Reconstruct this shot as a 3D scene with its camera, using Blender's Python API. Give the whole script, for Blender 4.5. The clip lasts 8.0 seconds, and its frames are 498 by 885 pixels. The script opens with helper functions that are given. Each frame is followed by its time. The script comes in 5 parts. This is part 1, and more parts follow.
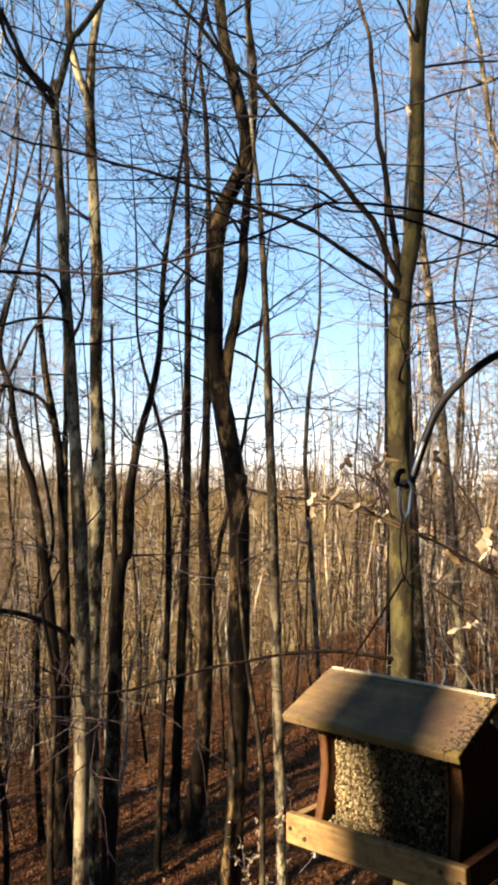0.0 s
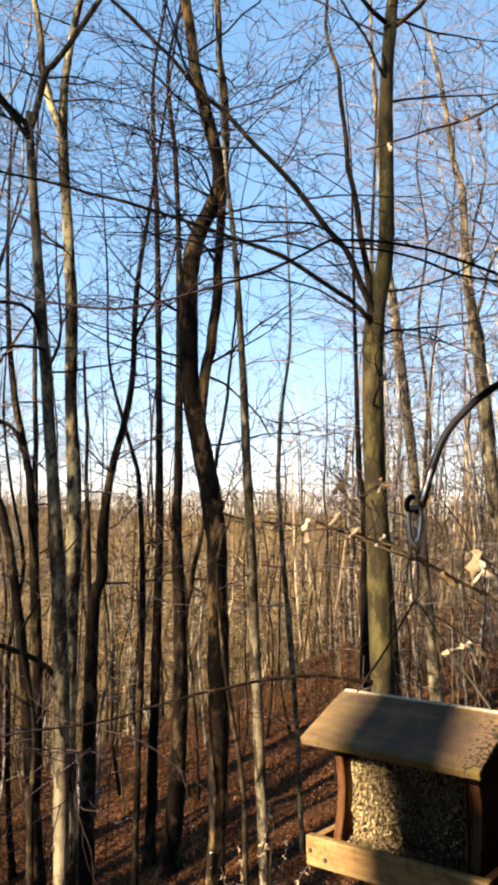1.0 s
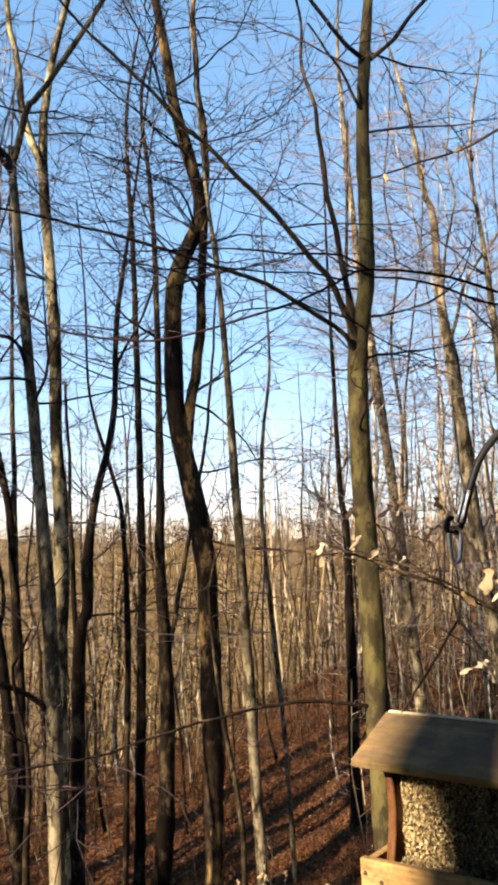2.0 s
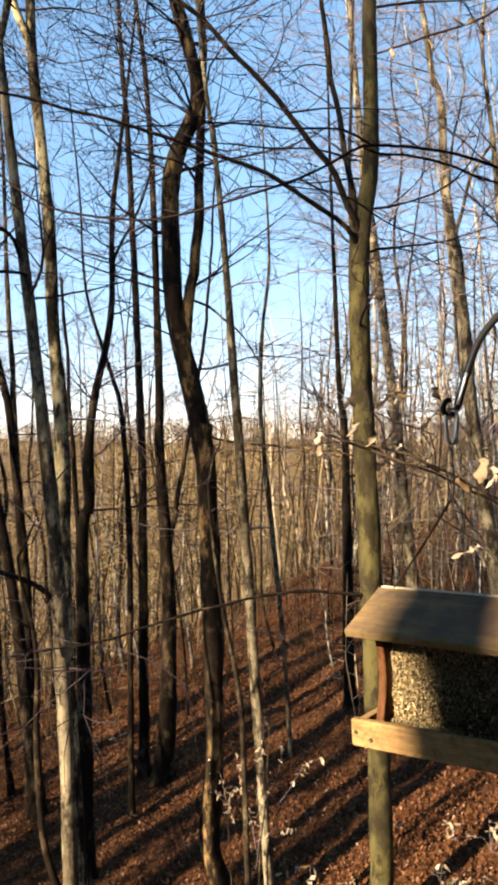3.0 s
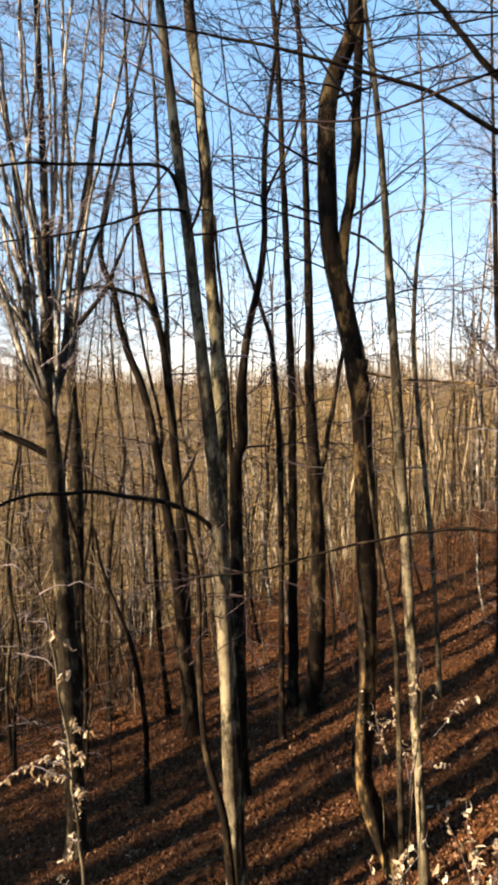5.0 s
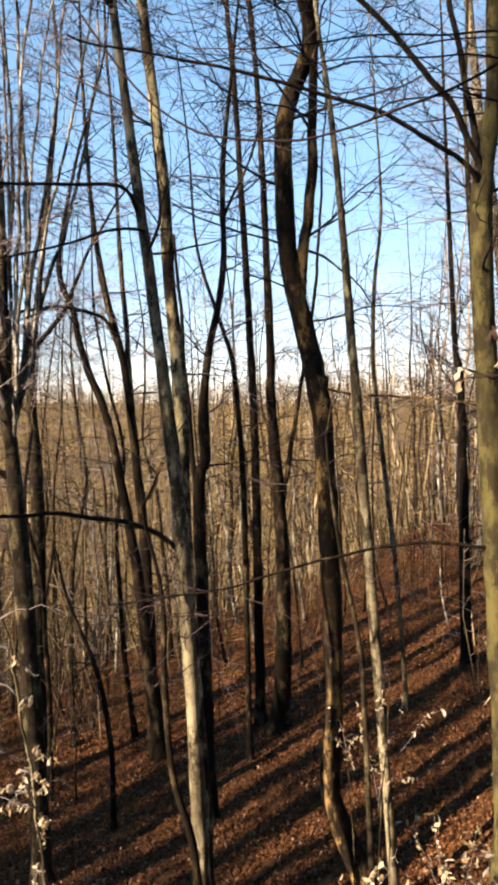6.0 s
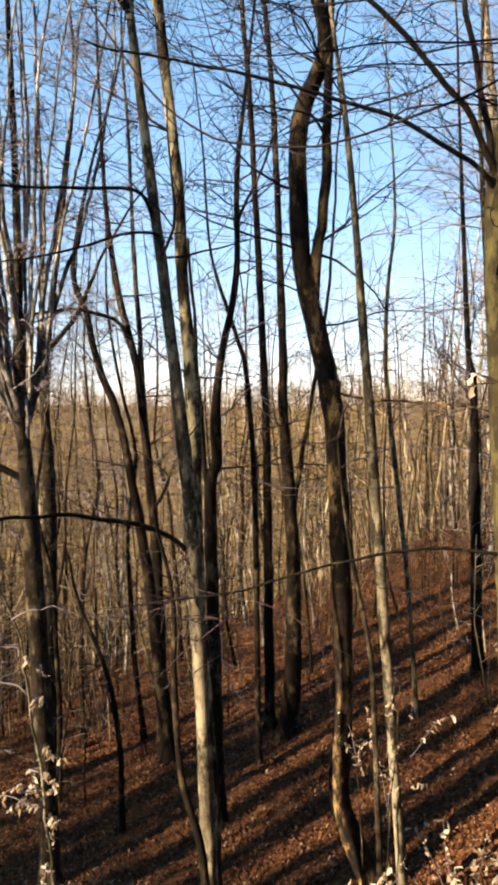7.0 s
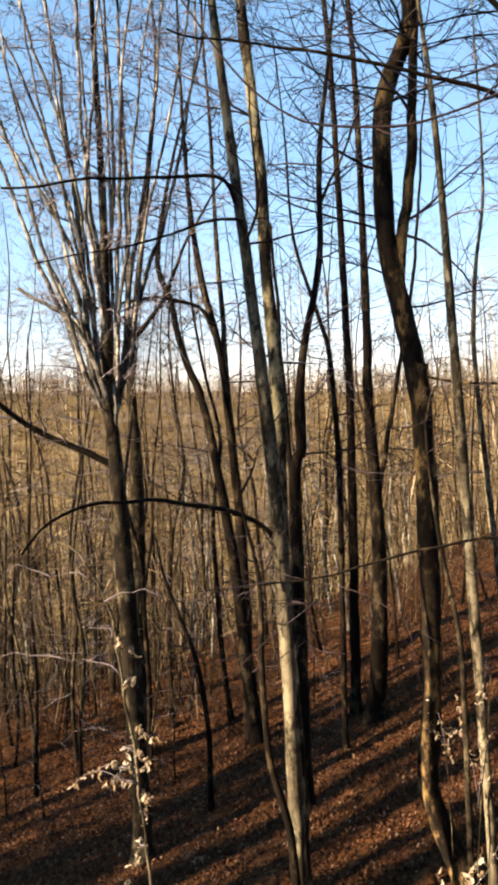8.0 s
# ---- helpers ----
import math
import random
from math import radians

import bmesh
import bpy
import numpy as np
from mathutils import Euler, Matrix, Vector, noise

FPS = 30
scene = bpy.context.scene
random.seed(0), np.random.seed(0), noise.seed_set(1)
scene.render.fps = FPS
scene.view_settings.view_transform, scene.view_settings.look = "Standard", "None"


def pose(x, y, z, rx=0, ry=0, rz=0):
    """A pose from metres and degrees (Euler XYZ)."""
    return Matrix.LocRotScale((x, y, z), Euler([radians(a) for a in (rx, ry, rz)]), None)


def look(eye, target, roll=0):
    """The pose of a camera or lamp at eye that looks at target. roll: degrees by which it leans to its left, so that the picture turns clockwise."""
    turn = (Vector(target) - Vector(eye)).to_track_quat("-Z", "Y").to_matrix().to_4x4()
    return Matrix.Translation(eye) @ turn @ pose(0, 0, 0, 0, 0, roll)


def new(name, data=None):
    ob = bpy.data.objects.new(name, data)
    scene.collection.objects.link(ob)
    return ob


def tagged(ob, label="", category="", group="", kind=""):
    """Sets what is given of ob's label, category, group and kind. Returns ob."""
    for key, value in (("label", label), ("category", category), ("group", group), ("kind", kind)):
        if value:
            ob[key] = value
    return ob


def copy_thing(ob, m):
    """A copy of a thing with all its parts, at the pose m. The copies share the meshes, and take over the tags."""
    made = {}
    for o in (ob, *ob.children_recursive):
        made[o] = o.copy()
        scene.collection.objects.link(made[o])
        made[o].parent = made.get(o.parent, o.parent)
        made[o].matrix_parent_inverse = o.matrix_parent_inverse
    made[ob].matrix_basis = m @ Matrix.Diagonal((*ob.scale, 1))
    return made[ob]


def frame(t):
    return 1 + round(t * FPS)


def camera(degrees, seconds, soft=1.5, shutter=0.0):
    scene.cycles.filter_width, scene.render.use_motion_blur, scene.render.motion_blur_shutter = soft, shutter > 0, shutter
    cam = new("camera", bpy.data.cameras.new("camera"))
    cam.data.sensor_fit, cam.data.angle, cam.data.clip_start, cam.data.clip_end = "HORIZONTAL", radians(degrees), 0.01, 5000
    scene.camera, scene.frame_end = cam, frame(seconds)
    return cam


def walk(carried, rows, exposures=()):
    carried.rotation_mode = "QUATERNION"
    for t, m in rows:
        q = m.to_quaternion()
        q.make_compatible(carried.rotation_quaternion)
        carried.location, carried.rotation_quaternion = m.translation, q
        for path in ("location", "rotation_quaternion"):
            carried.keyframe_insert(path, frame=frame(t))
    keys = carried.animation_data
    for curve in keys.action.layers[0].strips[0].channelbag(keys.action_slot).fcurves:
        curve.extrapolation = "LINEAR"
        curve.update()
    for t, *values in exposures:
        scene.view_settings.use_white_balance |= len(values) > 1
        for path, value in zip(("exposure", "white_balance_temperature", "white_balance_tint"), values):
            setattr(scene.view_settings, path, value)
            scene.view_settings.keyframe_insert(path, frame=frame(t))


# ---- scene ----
cam = camera(35.2, 8.0, soft=3.6)

# eye, target and roll along the hand-held turn
PATH = [
    (0, (0.142, -0.01, 6.024), (0.062, 1.985, 6.148), 1.9),
    (0.5, (0.163, -0.043, 6.026), (0.132, 1.952, 6.168), 2.7),
    (1, (0.058, -0.054, 6.027), (0.061, 1.937, 6.216), 1.0),
    (1.5, (-0.07, -0.079, 6.027), (-0.074, 1.904, 6.285), 1.2),
    (1.7, (-0.07, -0.079, 6.027), (-0.043, 1.9, 6.315), 0.3),
    (2.8, (-0.058, -0.071, 6.002), (0.063, 1.925, 6.044), -0.4),
    (3, (-0.067, -0.082, 5.990), (0.005, 1.917, 5.994), -0.5),
    (3.5, (-0.111, -0.092, 5.954), (-0.196, 1.904, 5.862), -1),
    (4, (-0.135, -0.089, 5.937), (-0.359, 1.892, 5.790), -1.5),
    (4.2, (-0.135, -0.089, 5.937), (-0.395, 1.887, 5.779), -0.9),
    (5.3, (-0.177, -0.082, 5.922), (-0.47, 1.891, 5.790), -0.6),
    (5.5, (-0.177, -0.082, 5.922), (-0.461, 1.893, 5.788), -0.5),
    (6, (-0.163, -0.078, 5.923), (-0.361, 1.91, 5.830), -1.4),
    (6.5, (-0.136, -0.083, 5.937), (-0.319, 1.906, 5.853), -1.6),
    (7, (-0.165, -0.089, 5.923), (-0.392, 1.896, 5.840), -0.9),
    (7.5, (-0.183, -0.089, 5.923), (-0.517, 1.881, 5.835), -1.2),
    (8, (-0.183, -0.093, 5.925), (-0.618, 1.855, 5.809), -1.7),
]
walk(cam, [(t, look(eye, target, roll)) for t, eye, target, roll in PATH])

# ---- light ----
SUN_FROM = Vector((-0.72, -0.56, 0.41)).normalized()  # low winter sun, behind and to the left
world = bpy.data.worlds.new("world")
scene.world = world
world.use_nodes = True
wn = world.node_tree.nodes
sky = wn.new("ShaderNodeTexSky")
sky.sky_type, sky.sun_disc = "NISHITA", False
sky.sun_elevation = math.asin(SUN_FROM.z)
sky.sun_rotation = math.atan2(SUN_FROM.x, SUN_FROM.y)
sky.air_density, sky.dust_density, sky.ozone_density = 0.75, 0.0, 2.8
wn["Background"].inputs["Strength"].default_value = 0.158
even, richer = wn.new("ShaderNodeGamma"), wn.new("ShaderNodeHueSaturation")
even.inputs["Gamma"].default_value = 0.52
richer.inputs["Saturation"].default_value, richer.inputs["Hue"].default_value = 1.58, 0.494
world.node_tree.links.new(sky.outputs["Color"], even.inputs["Color"])
world.node_tree.links.new(even.outputs["Color"], richer.inputs["Color"])
clear = wn.new("ShaderNodeMix")
clear.data_type, clear.blend_type = "RGBA", "MULTIPLY"
clear.inputs["Factor"].default_value, clear.inputs["B"].default_value = 1.0, (1.135, 0.975, 0.985, 1)
world.node_tree.links.new(richer.outputs["Color"], clear.inputs["A"])
world.node_tree.links.new(clear.outputs["Result"], wn["Background"].inputs["Color"])
sun = new("sun", bpy.data.lights.new("sun", "SUN"))
sun.data.energy, sun.data.angle, sun.data.color = 5.0, radians(0.8), (1.0, 0.85, 0.64)
sun.matrix_world = look(SUN_FROM * 50, (0, 0, 0))
scene.view_settings.exposure = 2.17
scene.view_settings.use_white_balance = True
scene.view_settings.white_balance_temperature = 7200
scene.view_settings.white_balance_tint = 13


# ---- materials ----
def shader(name, rough=0.8):
    m = bpy.data.materials.new(name)
    m.use_nodes = True
    n, l = m.node_tree.nodes, m.node_tree.links
    b = n["Principled BSDF"]
    b.inputs["Roughness"].default_value = rough
    b.inputs["Specular IOR Level"].default_value = 0.08
    return m, n, l, b


def mapped(n, l, scale):
    tc, mp = n.new("ShaderNodeTexCoord"), n.new("ShaderNodeMapping")
    mp.inputs["Scale"].default_value = scale
    l.new(tc.outputs["Object"], mp.inputs["Vector"])
    return mp.outputs["Vector"]


def noise_tex(n, l, vec, scale, detail=4, rough=0.6):
    t = n.new("ShaderNodeTexNoise")
    t.inputs["Scale"].default_value, t.inputs["Detail"].default_value, t.inputs["Roughness"].default_value = scale, detail, rough
    l.new(vec, t.inputs["Vector"])
    return t.outputs["Fac"]


def ramp(n, l, fac, stops):
    r = n.new("ShaderNodeValToRGB")
    while len(r.color_ramp.elements) < len(stops):
        r.color_ramp.elements.new(0.5)
    for e, (p, c) in zip(r.color_ramp.elements, stops):
        e.position, e.color = p, (*c, 1)
    l.new(fac, r.inputs["Fac"])
    return r.outputs["Color"]


def mix(n, l, fac, a, b, blend="MIX"):
    x = n.new("ShaderNodeMix")
    x.data_type, x.blend_type = "RGBA", blend
    for s, v in ((x.inputs["Factor"], fac), (x.inputs["A"], a), (x.inputs["B"], b)):
        if isinstance(v, (int, float)):
            s.default_value = v
        elif isinstance(v, tuple):
            s.default_value = (*v, 1)
        else:
            l.new(v, s)
    return x.outputs["Result"]


def bump(n, l, b, height, strength, distance):
    k = n.new("ShaderNodeBump")
    k.inputs["Strength"].default_value, k.inputs["Distance"].default_value = strength, distance
    l.new(height, k.inputs["Height"])
    l.new(k.outputs["Normal"], b.inputs["Normal"])


def bark(name, dark, light, patch, patch_at=0.6, rough=0.85):
    """Bark: long vertical grain, broad paler patches, dark flakes and a fine relief."""
    m, n, l, b = shader(name, rough)
    grain = noise_tex(n, l, mapped(n, l, (1, 1, 0.12)), 60, 5, 0.65)
    ring = noise_tex(n, l, mapped(n, l, (1, 1, 3.5)), 9, 3, 0.6)
    broad = noise_tex(n, l, mapped(n, l, (1, 1, 0.45)), 5.0, 5, 0.65)
    flake = noise_tex(n, l, mapped(n, l, (1, 1, 0.45)), 9, 6, 0.72)
    base = ramp(n, l, grain, [(0.3, dark), (0.62, light)])
    base = mix(n, l, 0.35, base, ramp(n, l, ring, [(0.35, dark), (0.65, light)]))
    f = ramp(n, l, broad, [(patch_at - 0.08, (0, 0, 0)), (patch_at + 0.08, (1, 1, 1))])
    base = mix(n, l, f, base, patch)
    f = ramp(n, l, flake, [(0.48, (0, 0, 0)), (0.56, (0.92, 0.92, 0.92))])
    l.new(mix(n, l, f, base, dark), b.inputs["Base Color"])
    bump(n, l, b, flake, 0.8, 0.02)
    return m


def varied(name, stops, rough=0.8, per="object", scale=30.0, strength=0.3, translucent=0.0):
    """One colour family, varied piece by piece and by a fine grain."""
    m, n, l, b = shader(name, rough)
    if per == "object":
        rnd = n.new("ShaderNodeObjectInfo").outputs["Random"]
    else:
        rnd = n.new("ShaderNodeNewGeometry").outputs["Random Per Island"]
    col = ramp(n, l, rnd, stops)
    g = noise_tex(n, l, mapped(n, l, (1, 1, 1)), scale, 4)
    col = mix(n, l, strength, col, ramp(n, l, g, [(0.3, (0.25, 0.25, 0.25)), (0.7, (1, 1, 1))]), "MULTIPLY")
    l.new(col, b.inputs["Base Color"])
    if translucent:
        t, x = n.new("ShaderNodeBsdfTranslucent"), n.new("ShaderNodeMixShader")
        l.new(col, t.inputs["Color"])
        x.inputs["Fac"].default_value = translucent
        l.new(b.outputs["BSDF"], x.inputs[1])
        l.new(t.outputs["BSDF"], x.inputs[2])
        l.new(x.outputs["Shader"], n["Material Output"].inputs["Surface"])
    return m


BARK_DARK = bark("bark_dark", (0.0042, 0.0031, 0.0024), (0.019, 0.0132, 0.0086), (0.11, 0.074, 0.035), 0.61)
BARK_GREEN = bark("bark_green", (0.0201, 0.016, 0.00874), (0.04, 0.0329, 0.0154), (0.0709, 0.0606, 0.0229), 0.50)
BARK_GREY = bark("bark_grey", (0.00693, 0.0052, 0.00347), (0.0347, 0.0254, 0.0155), (0.15, 0.118, 0.0693), 0.58)
BARK_PALE = bark("bark_pale", (0.0145, 0.0113, 0.00691), (0.119, 0.096, 0.0631), (0.228, 0.192, 0.126), 0.54)
# crooked trunk: shade put into the dark base, sunlit spots into the golden patches
BARK_SUNPATCHED = bark("bark_sunpatched", (0.0046, 0.0033, 0.0025), (0.024, 0.016, 0.0098), (0.24, 0.15, 0.062), 0.56)
BARK_FLAKY = bark("bark_flaky", (0.008, 0.0058, 0.004), (0.045, 0.033, 0.02), (0.36, 0.30, 0.17), 0.53)
BARK_SILVER = bark("bark_silver", (0.022, 0.0195, 0.017), (0.14, 0.125, 0.105), (0.40, 0.36, 0.30), 0.54)
BARK_BROWN = bark("bark_brown", (0.00444, 0.00289, 0.002), (0.0144, 0.00944, 0.00555), (0.0944, 0.0667, 0.0367), 0.59)
TWIG = varied("twig_bark", [(0, (0.00745, 0.00489, 0.00588)), (0.7, (0.0278, 0.0186, 0.0206)), (1, (0.096, 0.0689, 0.0735))], 0.8, "island", 12, 0.3)
TWIG_PALE = varied("twig_pale", [(0, (0.048, 0.0382, 0.0385)), (0.4, (0.135, 0.11, 0.113)), (1, (0.26, 0.219, 0.238))], 0.8, "island", 12, 0.3)
DRY_LEAF = varied("dry_leaf", [(0, (0.212, 0.139, 0.0744)), (0.5, (0.383, 0.297, 0.201)), (1, (0.585, 0.51, 0.394))], 0.7, "object", 60, 0.25, 0.35)
LITTER = varied("fallen_leaf", [(0, (0.0231, 0.0103, 0.0062)), (0.35, (0.0583, 0.0235, 0.0104)), (0.75, (0.108, 0.0453, 0.0198)), (0.93, (0.156, 0.0726, 0.0365)), (1, (0.237, 0.165, 0.112))], 0.85, "island", 40, 0.3)
FAR_BARK = varied("far_bark", [(0, (0.014, 0.009, 0.005)), (0.42, (0.07, 0.046, 0.023)), (0.78, (0.20, 0.14, 0.07)), (0.94, (0.36, 0.28, 0.175)), (1, (0.62, 0.52, 0.38))], 0.9, "island", 2, 0.2)
WOOD_TWIG = varied("brown_twig", [(0, (0.0175, 0.0119, 0.0075)), (0.6, (0.0938, 0.0625, 0.0338)), (1, (0.325, 0.237, 0.144))], 0.85, "island", 12, 0.3)

BRUSH_PALE = varied("pale_brush_bark", [(0, (0.042, 0.0294, 0.0182)), (0.5, (0.224, 0.165, 0.106)), (1, (0.504, 0.399, 0.273))], 0.85, "island", 12, 0.3)
BRUSH = varied("brush_bark", [(0, (0.0106, 0.00706, 0.0047)), (0.55, (0.0647, 0.0423, 0.0235)), (1, (0.283, 0.206, 0.123))], 0.85, "island", 12, 0.3)


def ground_material():
    m, n, l, b = shader("leaf_litter", 0.9)
    v = mapped(n, l, (1, 1, 1))
    vor = n.new("ShaderNodeTexVoronoi")
    vor.inputs["Scale"].default_value = 17
    l.new(v, vor.inputs["Vector"])
    leaf = ramp(n, l, vor.outputs["Color"], [(0.15, (0.016, 0.00605, 0.00248)), (0.5, (0.0656, 0.0258, 0.00815)), (0.85, (0.137, 0.0548, 0.0177))])
    broad = noise_tex(n, l, v, 0.7, 5)
    leaf = mix(n, l, ramp(n, l, broad, [(0.4, (0, 0, 0)), (0.7, (0.6, 0.6, 0.6))]), leaf, (0.0648, 0.0324, 0.0162))
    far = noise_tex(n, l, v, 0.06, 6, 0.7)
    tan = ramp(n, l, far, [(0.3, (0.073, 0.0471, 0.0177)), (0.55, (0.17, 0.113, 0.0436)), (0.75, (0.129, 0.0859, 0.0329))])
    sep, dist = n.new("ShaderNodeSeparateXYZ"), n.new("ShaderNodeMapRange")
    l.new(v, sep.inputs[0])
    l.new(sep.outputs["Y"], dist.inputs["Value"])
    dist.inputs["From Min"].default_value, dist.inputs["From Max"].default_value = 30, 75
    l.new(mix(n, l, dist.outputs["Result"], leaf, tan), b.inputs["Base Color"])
    bump(n, l, b, noise_tex(n, l, v, 22, 5, 0.7), 0.8, 0.05)
    return m


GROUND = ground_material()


# ---- mesh helpers ----
class Geo:
    """Vertices and faces gathered for one mesh."""

    def __init__(self):
        self.v, self.f = [], []

    def tube(self, pts, radii, sides=8, rough=0.0, seed=0):
        base = len(self.v)
        pts = [Vector(p) for p in pts]
        side = Vector((1, 0.13, 0.07))
        for i, (p, r) in enumerate(zip(pts, radii)):
            d = (pts[min(i + 1, len(pts) - 1)] - pts[max(i - 1, 0)]).normalized()
            a = side - d * side.dot(d)
            if a.length < 0.05:
                a = Vector((0, 1, 0)) - d * d.y
            a.normalize()
            c = d.cross(a)
            for k in range(sides):
                w = 2 * math.pi * k / sides
                rr = r
                if rough:
                    rr *= 1 + 1.3 * rough * noise.noise((3.1 * math.cos(w) + seed, 3.1 * math.sin(w), p.z * 2.2)) + 0.5 * rough * noise.noise((8 * math.cos(w), 8 * math.sin(w) + seed, p.z * 7))
                self.v.append(p + (a * math.cos(w) + c * math.sin(w)) * rr)
        n = len(pts)
        for i in range(n - 1):
            for k in range(sides):
                q = base + i * sides
                j = (k + 1) % sides
                self.f.append((q + k, q + j, q + sides + j, q + sides + k))
        self.f.append(tuple(base + (n - 1) * sides + k for k in range(sides)))
        self.f.append(tuple(base + k for k in reversed(range(sides))))

    def mesh(self, name, material, smooth=True):
        me = bpy.data.meshes.new(name)
        me.from_pydata([tuple(v) for v in self.v], [], self.f)
        me.materials.append(material)
        if smooth:
            me.polygons.foreach_set("use_smooth", [True] * len(me.polygons))
        me.update()
        return me


def part_mesh(name, me, parent, label=""):
    ob = new(name, me)
    ob.parent = parent
    if parent is not None:
        ob.matrix_parent_inverse = parent.matrix_basis.inverted()
    if label:
        tagged(ob, label)
    return ob


def part(name, bm, material, parent, label=""):
    me = bpy.data.meshes.new(name)
    bm.to_mesh(me)
    bm.free()
    me.materials.append(material)
    return part_mesh(name, me, parent, label)


def smooth_path(pts, step=0.12):
    """A Catmull-Rom line through the points, in even steps."""
    p = [Vector(q) for q in pts]
    p = [p[0] * 2 - p[1]] + p + [p[-1] * 2 - p[-2]]
    out = []
    for a, b, c, d in zip(p, p[1:], p[2:], p[3:]):
        n = max(2, int((c - b).length / step))
        for i in range(n):
            t = i / n
            out.append(0.5 * (2 * b + (c - a) * t + (2 * a - 5 * b + 4 * c - d) * t * t + (3 * b - a - 3 * c + d) * t ** 3))
    return out + [p[-2]]


def lengths(path):
    out = [0.0]
    for a, b in zip(path, path[1:]):
        out.append(out[-1] + (b - a).length)
    return out


# ---- ground ----
def smoothstep(v):
    v = np.clip(v, 0, 1)
    return v * v * (3 - 2 * v)


def height(x, y):
    """The wooded hillside: falls to the left, breaks off past a brow into a valley and climbs to a far ridge."""
    x, y = np.asarray(x, float), np.asarray(y, float)
    near = 1.92 + 0.34 * 14 * np.tanh(x / 14) - 0.06 * np.clip(y, -30, 60)
    s = np.clip(y - (24 + 0.7 * np.clip(x, -14, 14)), 0, None)
    near = near - np.where(s < 12, 0.012 * s * s, 1.728 + 0.29 * (s - 12))
    far = -15 + 20 * smoothstep((y - 100) / 260) + 2.5 * np.sin(x / 70 + 0.6) + 1.2 * np.sin(x / 23 + y / 41) + 8 * smoothstep((-x - 50) / 150) * smoothstep((y - 150) / 180) + 2.0 * np.sin(x / 29 + 1.1) * np.sin(x / 47 + 0.4) * smoothstep((y - 220) / 120)
    w = smoothstep((y - 50) / 60)
    bumps = 0.05 * np.sin(1.7 * x + 0.6 * y) * np.sin(1.1 * y - 0.5 * x) + 0.025 * np.sin(4.3 * x + 2.2) * np.sin(3.7 * y)
    return near * (1 - w) + far * w + bumps


def ground_z(x, y):
    return float(height(x, y))


def graded(lo, hi, fine_lo, fine_hi, fine, grow=1.18):
    v = list(np.arange(fine_lo, fine_hi + fine / 2, fine))
    s = fine
    while v[-1] < hi:
        s *= grow
        v.append(v[-1] + s)
    s = fine
    while v[0] > lo:
        s *= grow
        v.insert(0, v[0] - s)
    return np.array(v)


def build_ground():
    xs, ys = graded(-900, 900, -14, 12, 0.16), graded(-300, 2200, 1.5, 30, 0.16)
    gx, gy = np.meshgrid(xs, ys)
    gz = height(gx, gy)
    rng = np.random.default_rng(4)
    near = (gx > -14) & (gx < 12) & (gy > 1.5) & (gy < 30)
    gz = gz + near * rng.normal(0, 0.022, gz.shape)
    nx = len(xs)
    idx = np.arange(gx.size).reshape(gx.shape)
    faces = np.stack([idx[:-1, :-1], idx[:-1, 1:], idx[1:, 1:], idx[1:, :-1]], -1).reshape(-1, 4)
    me = bpy.data.meshes.new("ground")
    me.from_pydata(np.stack([gx, gy, gz], -1).reshape(-1, 3).tolist(), [], faces.tolist())
    me.polygons.foreach_set("use_smooth", [True] * len(me.polygons))
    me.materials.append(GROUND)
    me.update()
    tagged(new("ground", me), "sloping forest floor covered in brown fallen leaves", "ground", kind="structure")


build_ground()


# ---- the unseen house behind the viewer ----
def plaster():
    m, n, l, b = shader("dark_timber_cladding", 0.85)
    grain = noise_tex(n, l, mapped(n, l, (1, 1, 0.06)), 30, 5)
    l.new(ramp(n, l, grain, [(0.3, (0.048, 0.032, 0.0208)), (0.7, (0.112, 0.0768, 0.048))]), b.inputs["Base Color"])
    bump(n, l, b, grain, 0.4, 0.004)
    return m


def slab(name, lo, hi, material, label, category):
    bm = bmesh.new()
    size, mid = [b - a for a, b in zip(lo, hi)], [(a + b) / 2 for a, b in zip(lo, hi)]
    bmesh.ops.create_cube(bm, size=1, matrix=Matrix.Translation(mid) @ Matrix.Diagonal((*size, 1)))
    bmesh.ops.bevel(bm, geom=bm.edges[:], offset=0.01, segments=1, affect="EDGES")
    tagged(part(name, bm, material, None), label, category, kind="structure")


CLADDING = plaster()
slab("wall_south", (-1.85, -1.45, 1.2), (9.0, -1.15, 9.2), CLADDING, "dark timber-clad house wall behind the balcony", "wall")
# side wall and ceiling are added out of view to darken the feeder's fill light
slab("shade_wall_east", (2.6, -1.15, 1.2), (2.9, 3.2, 9.2), CLADDING, "unseen dark timber-clad wall added to cut light from the right", "wall")
slab("ceiling", (-1.5, -1.15, 7.35), (2.59, 1.56, 7.55), CLADDING, "unseen dark timber slab added overhead to cut skylight", "ceiling")
slab("floor", (-1.85, -1.14, 4.25), (2.59, 0.35, 4.42), CLADDING, "dark timber balcony floor", "floor")


